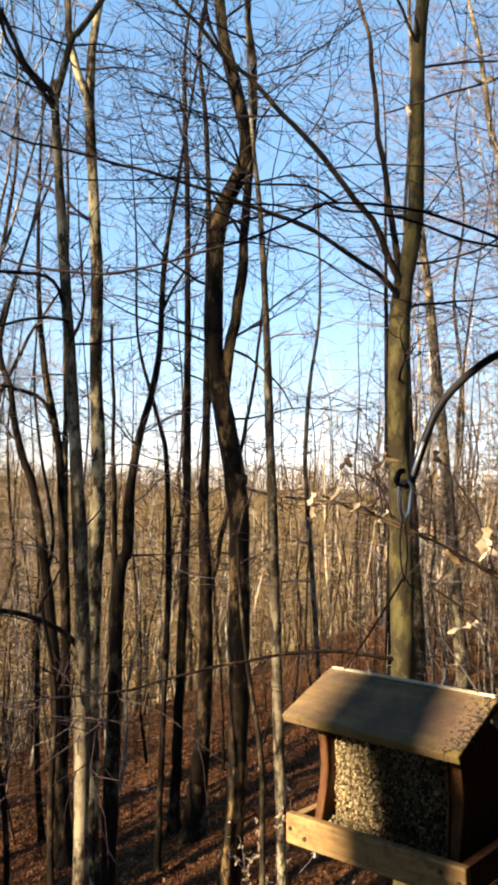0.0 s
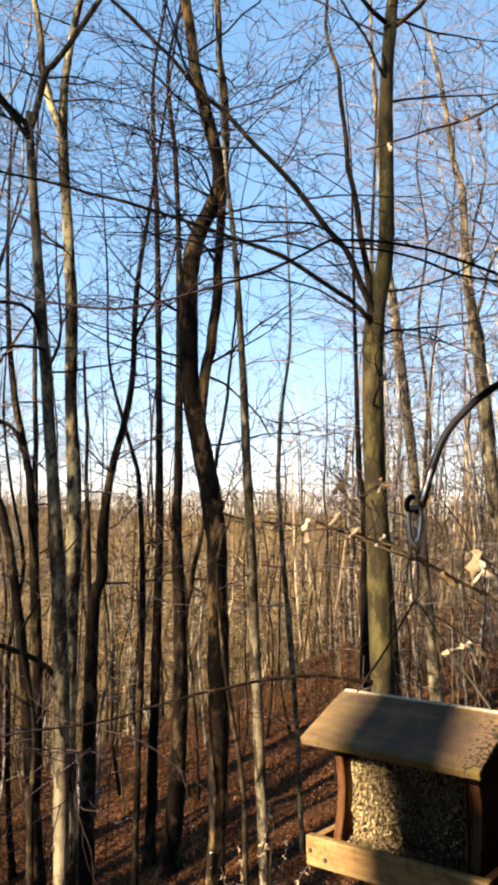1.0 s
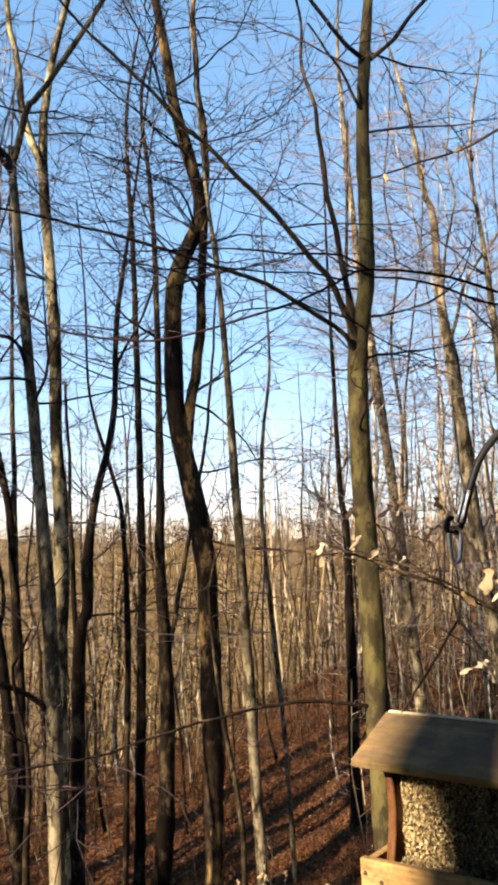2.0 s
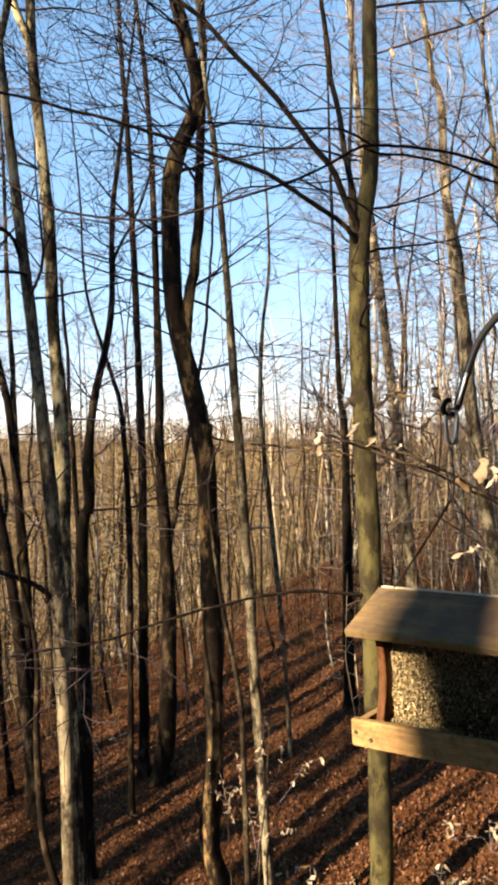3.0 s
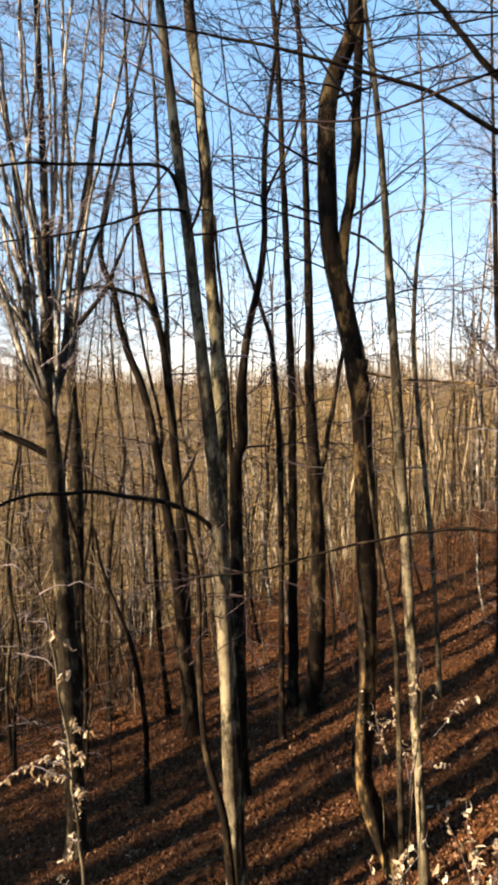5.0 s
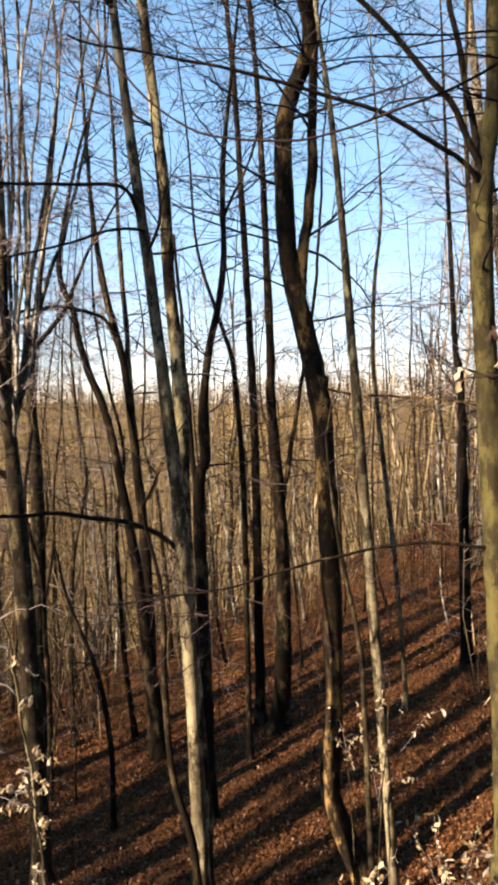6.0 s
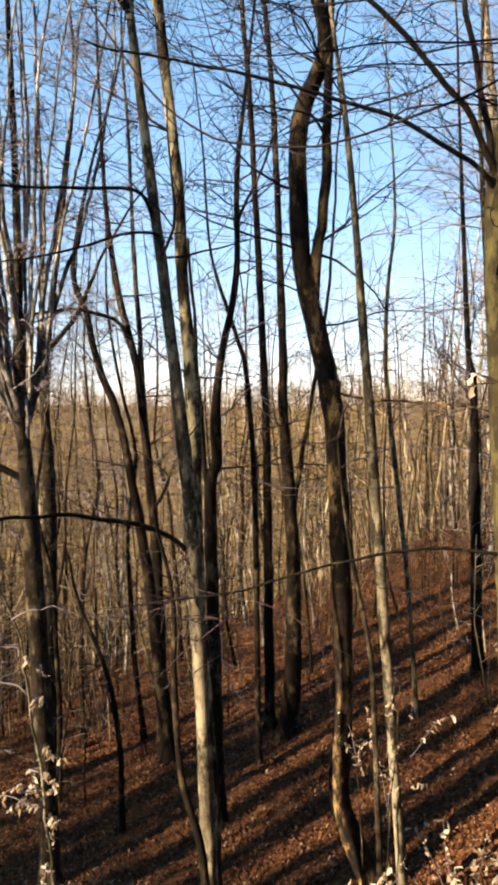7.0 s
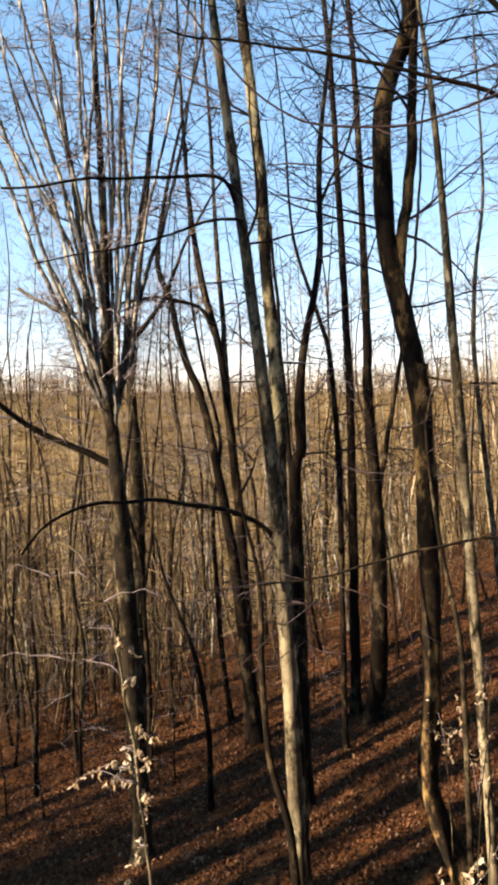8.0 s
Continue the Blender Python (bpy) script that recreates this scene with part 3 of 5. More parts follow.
tree("slender bare brown tree in the wood", BARK_GREY,
    ([(-3.59, 14.00, 3.84), (-3.73, 14.00, 6.46), (-3.75, 14.00, 7.39), (-3.82, 14.00, 8.52), (-3.89, 14.00, 11.05), (-3.96, 14.00, 12.25)], 0.060, 0.027), [], (3.0, 1.7, 4.5), twigs=TWIG_PALE, girth=((3.8, 0.058), (5.2, 0.052), (6.6, 0.052), (8.0, 0.045), (9.4, 0.037), (10.8, 0.031), (12.2, 0.025)))
tree("thin dark leaning sapling on the leafy slope", BARK_BROWN,
    ([(-3.12, 10.00, 0.84), (-3.12, 10.00, 1.32), (-3.21, 10.00, 2.11), (-3.36, 10.00, 2.65), (-3.58, 10.00, 3.19), (-3.72, 10.00, 3.66)], 0.042, 0.022), [], (2.0, 0.5, 2.5), tall=0.5, girth=((0.8, 0.039), (1.4, 0.039), (2.0, 0.035), (2.5, 0.031), (3.1, 0.027), (3.7, 0.019)))
tree("dark knotty tree on the leafy slope", BARK_DARK,
    ([(1.96, 12.20, 1.62), (1.92, 12.20, 2.53), (1.89, 12.20, 6.07), (1.80, 12.20, 6.95), (1.69, 12.20, 10.38)], 0.096, 0.020), [], (3.4, 1.4, 3.0), girth=((1.6, 0.088), (3.1, 0.087), (4.5, 0.077), (6.0, 0.058), (7.5, 0.040), (8.9, 0.031), (10.4, 0.022)))
tree("pale birch-like tree with a gently curved trunk", BARK_PALE,
    ([(3.38, 14.00, 3.40), (3.10, 14.00, 6.34), (2.73, 14.00, 9.57), (2.55, 14.00, 10.91), (2.32, 14.00, 14.07)], 0.113, 0.047), [], (5.0, 2.0, 4.5), twigs=TWIG_PALE, girth=((3.4, 0.107), (5.2, 0.100), (7.0, 0.092), (8.7, 0.086), (10.5, 0.073), (12.3, 0.052), (14.1, 0.041)))
tree("straight grey tree behind a green-barked one", BARK_GREY,
    ([(2.33, 12.00, 3.67), (2.16, 12.00, 6.02), (1.97, 12.00, 9.76)], 0.087, 0.034), [], (5.0, 1.8, 4.0), twigs=TWIG_PALE, girth=((3.7, 0.084), (4.7, 0.080), (5.7, 0.071), (6.7, 0.058), (7.7, 0.050), (8.7, 0.043), (9.8, 0.035)))
tree("grey tree with mottled bark on the upper slope", BARK_PALE,
    ([(3.76, 10.00, 4.01), (3.67, 10.00, 5.71), (3.63, 10.00, 7.26), (3.66, 10.00, 7.86), (3.52, 10.00, 9.80)], 0.084, 0.038), [], (5.0, 1.9, 4.5), twigs=TWIG_PALE, girth=((4.0, 0.081), (5.0, 0.074), (5.9, 0.069), (6.9, 0.065), (7.9, 0.057), (8.8, 0.045), (9.8, 0.033)))
tree("twisted thin sapling with bare twigs", BARK_BROWN,
    ([(-1.22, 5.80, 2.07), (-1.27, 5.80, 2.56), (-1.41, 5.80, 3.10), (-1.45, 5.80, 3.87), (-1.44, 5.80, 4.27), (-1.47, 5.80, 4.63), (-1.58, 5.80, 5.16)], 0.036, 0.013), [], (2.2, 0.6, 3.0), tall=0.5, girth=((2.1, 0.036), (2.6, 0.030), (3.1, 0.027), (3.6, 0.026), (4.1, 0.023), (4.6, 0.017), (5.2, 0.011)))
tree("thin bare tree in the wood behind", BARK_PALE,
    ([(0.76, 11.00, 3.60), (0.52, 11.00, 6.09), (0.50, 11.00, 6.88), (0.54, 11.00, 7.66), (0.64, 11.00, 8.59)], 0.037, 0.023), [], (3.0, 1.4, 4.0), twigs=TWIG_PALE, girth=((3.6, 0.032), (4.4, 0.036), (5.3, 0.036), (6.1, 0.032), (6.9, 0.032), (7.8, 0.024), (8.6, 0.020)))
tree("forked mottled tree leaning over the upper slope", BARK_PALE,
    ([(4.18, 11.89, 3.74), (3.77, 11.89, 6.71), (3.72, 11.89, 7.58), (3.44, 11.89, 9.84), (3.37, 11.89, 11.24), (3.24, 11.89, 11.67)], 0.100, 0.044), [
    ([(3.55, 11.89, 9.05), (3.63, 11.74, 9.53), (3.74, 11.57, 10.01), (3.87, 11.41, 10.28), (4.02, 11.26, 10.43)], 0.035, 0.024),
    ([(3.72, 11.89, 7.58), (3.73, 11.95, 8.28), (3.68, 12.01, 9.00), (3.54, 12.08, 9.82), (3.63, 12.14, 10.73), (3.83, 12.20, 11.64), (3.75, 12.26, 12.48)], 0.038, 0.019)], (4.6, 1.9, 4.5), twigs=TWIG_PALE, girth=((3.7, 0.114), (5.1, 0.110), (6.4, 0.105), (7.7, 0.100), (9.0, 0.089), (10.4, 0.065), (11.6, 0.048)))


# ---- trees that fill the wood behind ----
def wood_tree(kind, tall, r, material, twigs, level):
    rng = random.Random(kind)
    root = new("tree")
    root.empty_display_size = 0.2
    tagged(root, "slender bare forest tree rising from leaf litter", "tree", "trees of the wood")
    x = y = 0.0
    pts = [Vector((0, 0, -0.6))]
    for i in range(1, 9):
        x += rng.gauss(0, 0.16)
        y += rng.gauss(0, 0.16)
        pts.append(Vector((x, y, tall * i / 8)))
    path = smooth_path(pts, 0.35)
    at = lengths(path)
    radii = [r * (1 - 0.85 * s / at[-1]) * (1 + 0.5 * math.exp(-max(p.z, 0) / 0.2)) for p, s in zip(path, at)]
    g = Geo()
    g.tube(path, radii, 7, 0.1, kind)
    part_mesh("trunk", g.mesh("trunk", material), root)
    tw = Geo()
    crown_on(tw, rng, path, radii, tall * rng.uniform(0.36, 0.52), 3.0, tall * 0.14, level, (0.35, 0.9))
    # a few dead stubs on the bare lower trunk
    for _ in range(13):
        i = rng.randrange(3, len(path) * 3 // 5)
        a = rng.uniform(0, 6.283)
        grow(tw, rng, path[i], Vector((math.cos(a), math.sin(a), rng.uniform(-0.25, 0.6))), rng.uniform(0.4, 1.7), 0.011, 1, 3)
    tagged(part_mesh("crown", tw.mesh("crown", twigs), root), kind="stuff")
    return root


def fill_wood():
    kinds = [wood_tree(900 + i, *q) for i, q in enumerate([
        (13, 0.055, BARK_GREY, WOOD_TWIG, 2), (15, 0.085, BARK_BROWN, WOOD_TWIG, 2), (11, 0.046, BARK_SILVER, TWIG_PALE, 2), (9, 0.038, BARK_BROWN, WOOD_TWIG, 2),
        (14, 0.065, BARK_PALE, TWIG_PALE, 2), (7, 0.030, BARK_SILVER, WOOD_TWIG, 2), (12, 0.050, BARK_BROWN, WOOD_TWIG, 2), (10, 0.040, BARK_GREY, TWIG_PALE, 2)])]
    talls = (13, 15, 11, 9, 14, 7, 12, 10)
    rng = random.Random(5)
    # beside and behind the viewer, towards the sun: unseen, added to cast shadows
    spots = []
    while len(spots) < 16:
        y, x = rng.uniform(-26, 12), rng.uniform(-34, -5)
        if x > -0.95 * y - 4.5 and y > -4 or 0.614 * (x + 0.5) - 0.789 * (y - 6) > -5.5 or min([(x - a) ** 2 + (y - b) ** 2 for a, b in spots] or [9]) < 1.5:
            continue
        spots.append((x, y))
    behind = len(spots)
    while len(spots) < behind + 214:
        y = 12.5 + 30 * rng.random() ** 1.15
        x = rng.uniform(-0.74, 0.42) * y
        if len(spots) > behind + 184:
            y = rng.uniform(9.5, 20)
            x = y * rng.uniform(0.2, 0.42)
        if len(spots) < behind + 58:
            y = rng.uniform(11, 24)
            x = y * rng.uniform(-0.72, -0.33)
        if min((x - a) ** 2 + (y - b) ** 2 for a, b in spots) < 0.4:
            continue
        spots.append((x, y))
    for i, (x, y) in enumerate(spots):
        k = i % len(kinds)
        if behind <= i < behind + 58:
            k = (1, 3, 6, 0, 7)[i % 5]
        if i > behind + 184:
            k = (2, 5, 0)[i % 3]
        z = ground_z(x, y)
        m = pose(x, y, z, rng.gauss(0, 2.4), rng.gauss(0, 2.4), rng.uniform(0, 360))
        if i < len(kinds):
            kinds[k].matrix_basis = m
            continue
        size = 0.6
        if i >= behind:
            size = min(1.5, rng.uniform(0.62, 1.25) * (6 + 0.17 * y - z) / talls[k])
            if i % 4 == 0:
                size *= rng.uniform(0.45, 0.75)
        copy_thing(kinds[k], m @ Matrix.Scale(size, 4))
    # tall pale-crowned trees along the upper slope
    for i in range(18):
        y = rng.uniform(15, 30)
        x = y * rng.uniform(0.12, 0.42)
        copy_thing(kinds[(2, 0, 2)[i % 3]], pose(x, y, ground_z(x, y), rng.gauss(0, 2), rng.gauss(0, 2), rng.uniform(0, 360)) @ Matrix.Scale(rng.uniform(1.0, 1.5), 4))


fill_wood()


def shade_trees():
    """Tall old trees added out of view on the sunward side, whose crowns and trunks throw the wood's shade: some with
    high crowns, some branched low.
    """
    rng = random.Random(77)
    side, back = Vector((0.614, -0.789, 0)), Vector((-0.789, -0.614, 0))
    for low, top, thick, boughs, reach, spots in (
        (12.4, 19.2, 0.22, 90, 1.7, ((-0.9, 15.5, 1.04), (1.75, 15, 1.22), (-2.75, 15.5, 0.8))),
        (10.0, 15, 0.34, 12, 1.5, ((-1.55, 15, 0.85), (-1.2, 16.5, 1.3), (-2.35, 17, 1.3), (-3.5, 16, 1.4), (-5.5, 17, 1.4), (-2.15, 14, 0.7), (-4.75, 14, 0.9), (-8.2, 15, 1.1), (-6.6, 16, 0.8))),
        (3.0, 11, 0.36, 62, 3.4, ((-11.5, 13, 1), (-9.8, 17, 0.8), (-7.6, 14, 0.9), (-5.0, 13.5, 0.95), (-5.6, 15, 1.2), (-4.7, 17, 1.05))),
    ):
        root = new("tree")
        tagged(root, "unseen tall tree with a bare crown, added to cast shade", "tree", "old trees towards the sun")
        pts = [Vector((0, 0, -0.5)), Vector((0.1, 0, top * 0.25)), Vector((0.0, 0.15, top * 0.5)), Vector((0.2, 0.1, top * 0.75)), Vector((0.1, 0, top))]
        path = smooth_path(pts, 0.4)
        radii = [thick * (1 - 0.85 * max(0, p.z) / top / 1.02) for p in path]
        g = Geo()
        g.tube(path, radii, 10, 0.1, 3)
        part_mesh("trunk", g.mesh("trunk", BARK_GREY), root)
        tw = Geo()
        at = [p for p in path if p.z > low]
        for i in range(boughs):
            p = rng.choice(at)
            a = rng.uniform(0, 6.283)
            grow(tw, rng, p, Vector((math.cos(a), math.sin(a), rng.uniform(0.2, 0.9))), rng.uniform(0.5, 1.0) * reach, 0.04, 3, 4)
        tagged(part_mesh("crown", tw.mesh("crown", TWIG), root), kind="stuff")
        for i, (o, d, size) in enumerate(spots):
            p = Vector((-0.5, 6, 0)) + side * o + back * d
            m = pose(p.x, p.y, ground_z(p.x, p.y), 0, 0, rng.uniform(0, 360))
            if i == 0:
                root.matrix_basis = m
            else:
                copy_thing(root, m @ Matrix.Scale(size, 4))


shade_trees()
def shading_tree():
    """A leaning tree added out of view beside the house, its stems shaped to throw the soft band of shade on the
    feeder.
    """
    back = Vector((-2.398, -1.84, 1.35))
    base = (-2.25 + back.x, -1.15 + back.y)

    def far(p):
        return tuple(Vector(p) + back)

    tree("unseen leaning tree added beside the house to shade the feeder", BARK_GREY, ([(*base, ground_z(*base)), far((-2.22, -1.18, 4.5)), far((-2.27, -1.10, 6.2)), far((-2.387, -0.954, 6.65)), far((-2.447, -0.879, 7.0)), far((-2.475, -0.845, 7.2)), far((-2.52, -0.79, 7.4)), far((-2.62, -0.62, 8.5))], 0.1, 0.07), [
        ([far((-2.37, -0.97, 6.8)), far((-2.41, -0.925, 7.0)), far((-2.43, -0.90, 7.2)), far((-2.45, -0.875, 7.4)), far((-2.48, -0.80, 8.4))], 0.086, 0.07),
        ([far((-2.25, -1.12, 5.8)), far((-2.18, -0.98, 6.3)), far((-2.21, -0.94, 6.65)), far((-2.28, -0.94, 7.03)), far((-2.34, -0.94, 7.15)), far((-2.44, -0.92, 7.33)), far((-2.55, -0.90, 7.65))], 0.085, 0.07)], (0.05, 0.5, 12.0), tall=2.0)


shading_tree()


def far_wood():
    """The woods of the valley and the far ridge."""
    rng = random.Random(11)
    g = Geo()
    for i in range(3300):
        y = 34 + 380 * rng.random() ** 1.25
        if i >= 2500:
            y = rng.uniform(300, 400)
        x = rng.uniform(-0.66, 0.44) * y
        near = max(0.0, 1 - (y - 34) / 90)
        z, tall = ground_z(x, y), rng.uniform(7, 13) + 3 * near
        r = rng.uniform(0.03, 0.09) * (1 + y / 200)
        p = Vector((x, y, z - 0.5))
        lean = Vector((rng.gauss(0, 0.10), rng.gauss(0, 0.10), 1))
        b1, b2 = (Vector((rng.gauss(0, 0.35), rng.gauss(0, 0.35), 0)) for _ in (0, 1))
        spine = [p, p + lean * tall * 0.33 + b1, p + lean * tall * 0.66 + b2, p + lean * tall]
        g.tube(spine, [r, r * 0.8, r * 0.5, r * 0.12], 5)
        for _ in range(rng.randint(10, 15)):
            k = rng.uniform(0.6, 2.95)
            s = spine[int(k)].lerp(spine[int(k) + 1], k % 1)
            a = rng.uniform(0, 6.283)
            d = Vector((math.cos(a), math.sin(a), rng.uniform(-0.1, 1.1))).normalized() * tall * rng.uniform(0.12, 0.30)
            e = s + d + Vector((rng.gauss(0, 0.3), rng.gauss(0, 0.3), rng.gauss(0, 0.3)))
            m = s + d * 0.5 + Vector((0, 0, rng.gauss(0, 0.2)))
            g.tube([s, m, e], [r * 0.36, r * 0.22, r * 0.08], 3)
            w = Vector((rng.gauss(0, 1), rng.gauss(0, 1), rng.gauss(0.3, 0.7))) * tall * 0.06
            g.tube([m, m + w], [r * 0.22, r * 0.09], 3)
    tagged(new("far_woods", g.mesh("far_woods", FAR_BARK)), "dense bare winter woods covering the valley and ridge", "woods", kind="stuff")


def undergrowth(seed, count, near, far, lo, hi, size, thick, material, label):
    """Thin bare brush on the slope, between two bearings lo and hi (x / y)."""
    rng = random.Random(seed)
    g = Geo()
    for i in range(count):
        y = rng.uniform(near, far)
        x = y * rng.uniform(lo, hi)
        tall = rng.uniform(0.5, 2.6) * size
        p = Vector((x, y, ground_z(x, y) - 0.05))
        tip = p + Vector((rng.gauss(0, 0.22) * tall, rng.gauss(0, 0.22) * tall, tall))
        mid = p.lerp(tip, 0.5) + Vector((rng.gauss(0, 0.08), rng.gauss(0, 0.08), 0))
        r = rng.uniform(0.004, 0.011) * thick
        g.tube([p, mid, tip], [r, r * 0.75, r * 0.3], 4)
        for _ in range(int(rng.randint(2, 6) * max(1, 0.8 * size))):
            s = p.lerp(mid, rng.random()) if rng.random() < 0.3 else mid.lerp(tip, rng.random())
            a = rng.uniform(0, 6.283)
            d = Vector((math.cos(a), math.sin(a), rng.uniform(-0.1, 0.9))) * tall * rng.uniform(0.15, 0.4)
            g.tube([s, s + d * 0.5 + Vector((0, 0, 0.03)), s + d], [r * 0.6, r * 0.45, r * 0.2], 3)
    tagged(new("undergrowth", g.mesh("undergrowth", material)), label, "brush", kind="stuff")


undergrowth(19, 430, 13, 30, -0.72, 0.44, 1.0, 1.0, BRUSH, "thin bare brush standing in the leaf litter")
undergrowth(20, 170, 9, 25, 0.16, 0.46, 1.1, 1.1, BRUSH_PALE, "pale bare brush on the upper slope")
undergrowth(24, 240, 17, 28, -0.05, 0.42, 1.5, 1.3, BRUSH, "brown bare brush along the brow of the slope")
undergrowth(22, 130, 18, 36, -0.74, -0.12, 3.0, 1.9, BRUSH, "tall young growth of bare stems rising above the valley")
undergrowth(21, 330, 14, 34, -0.74, -0.3, 2.0, 1.7, BRUSH, "tall dark thicket of bare stems on the lower slope")


def woods_around():
    """Wood added out of view beside and behind the house, thick with boughs."""
    rng = random.Random(23)
    g = Geo()
    for i in range(640):
        a = radians(rng.uniform(-85, 62) if i < 240 else rng.uniform(130, 275))  # all round but ahead
        d = 9 + 38 * rng.random() if i < 240 else rng.uniform(26, 52)
        x, y = 3 + d * math.cos(a), 1 + d * math.sin(a)
        if i < 240 and (x < 0.46 * y + 4 or (y > -9 and y < 1 and x < 12)) or i >= 240 and y > 0 and x > -0.85 * y - 8:
            continue
        p = Vector((x, y, ground_z(x, y) - 0.4))
        tall, r = rng.uniform(12, 18) if i < 240 else rng.uniform(0.22, 0.34) * d, rng.uniform(0.08, 0.2)
        top = p + Vector((rng.gauss(0, 0.5), rng.gauss(0, 0.5), tall))
        g.tube([p, p.lerp(top, 0.5) + Vector((rng.gauss(0, 0.3), rng.gauss(0, 0.3), 0)), top], [r, r * 0.7, r * 0.15], 6)
        for _ in range(14):
            s = p.lerp(top, rng.uniform(0.1, 0.97))
            w = rng.uniform(0, 6.283)
            e = Vector((math.cos(w), math.sin(w), rng.uniform(-0.1, 0.8))) * rng.uniform(1.2, 3.2)
            g.tube([s, s + e * 0.5, s + e], [0.055, 0.04, 0.016], 3)
            for _ in range(2):
                f = Vector((rng.gauss(0, 1), rng.gauss(0, 1), rng.gauss(0.2, 0.7)))
                g.tube([s + e * 0.5, s + e * 0.5 + f], [0.022, 0.008], 3)
    tagged(new("woods", g.mesh("woods", BRUSH)), "unseen dense bare wood added beside and behind the house", "woods", kind="stuff")


woods_around()
far_wood()


# ---- leaf litter ----
def litter():
    rng = np.random.default_rng(21)
    n = 420000
    y = 2.5 + 26 * rng.random(n) ** 1.25
    x = (rng.random(n) * 1.25 - 0.78) * (y + 1.5)
    z = height(x, y) + 0.012 + 0.03 * np.clip(np.sin(5.1 * x + 2 * np.sin(3.3 * y)) * np.sin(4.7 * y + 2 * np.sin(2.9 * x)), 0, 1)
    a, size = rng.random(n) * 2 * np.pi, 0.009 + 0.016 * rng.random(n)
    tilt, roll = rng.normal(0, 0.8, n), rng.normal(0, 0.8, n)
    ca, sa = np.cos(a), np.sin(a)
    verts = []
    for u, v, lift in ((-1, 0, 0), (0, -0.6, 0.3), (1, 0, 0), (0, 0.6, 0.3)):
        px, py = u * size, v * size
        verts.append(np.stack([x + ca * px - sa * py, y + sa * px + ca * py, z + px * tilt + py * roll + (lift + 0.25) * size * 0.8], -1))
    verts = np.stack(verts, 1).reshape(-1, 3)
    faces = [f for i in range(0, 4 * n, 4) for f in ((i, i + 1, i + 2), (i, i + 2, i + 3))]
    me = bpy.data.meshes.new("fallen_leaves")
    me.from_pydata(verts.tolist(), [], faces)
    me.materials.append(LITTER)
    me.update()
    tagged(new("fallen_leaves", me), "thick layer of dry brown fallen leaves", "leaves", kind="stuff")


litter()

# ---- dry-leaved saplings ----
def leaf_mesh(name, length, wide, curl, material=DRY_LEAF):
    """A dry beech leaf, curled along its length and folded up at the rims."""
    bm = bmesh.new()
    rows = []
    for k in (0, 0.18, 0.4, 0.62, 0.82, 1.0):
        w = wide * math.sin(math.pi * (0.06 + 0.9 * k)) ** 0.8
        bend = curl * length * k * k
        rows.append([bm.verts.new((u * w, length * k, bend + 1.1 * wide * u * u * (0.6 + 0.5 * math.sin(9 * k + u)) + 0.12 * length * math.sin(7 * k))) for u in (-1, 0, 1)])
    for p, q in zip(rows, rows[1:]):
        for i in (0, 1):
            bm.faces.new((p[i], p[i + 1], q[i + 1], q[i]))
    for face in bm.faces:
        face.smooth = True
    me = bpy.data.meshes.new(name)
    bm.to_mesh(me)
    bm.free()
    me.materials.append(material)
    return me


LEAVES = [leaf_mesh("leaf", 0.055, 0.013, -0.5), leaf_mesh("leaf", 0.07, 0.015, 0.55), leaf_mesh("leaf", 0.048, 0.011, -0.9)]

BROWN_LEAF = varied("brown_leaf", [(0, (0.02, 0.0129, 0.00924)), (1, (0.048, 0.0323, 0.0231))], 0.8, "object", 60, 0.3, 0.2)
DARK_LEAVES = [leaf_mesh("leaf", 0.05, 0.015, -0.7, BROWN_LEAF), leaf_mesh("leaf", 0.045, 0.017, 0.4, BROWN_LEAF)]
BROAD_LEAVES = [leaf_mesh("leaf", 0.075, 0.024, -0.45)]


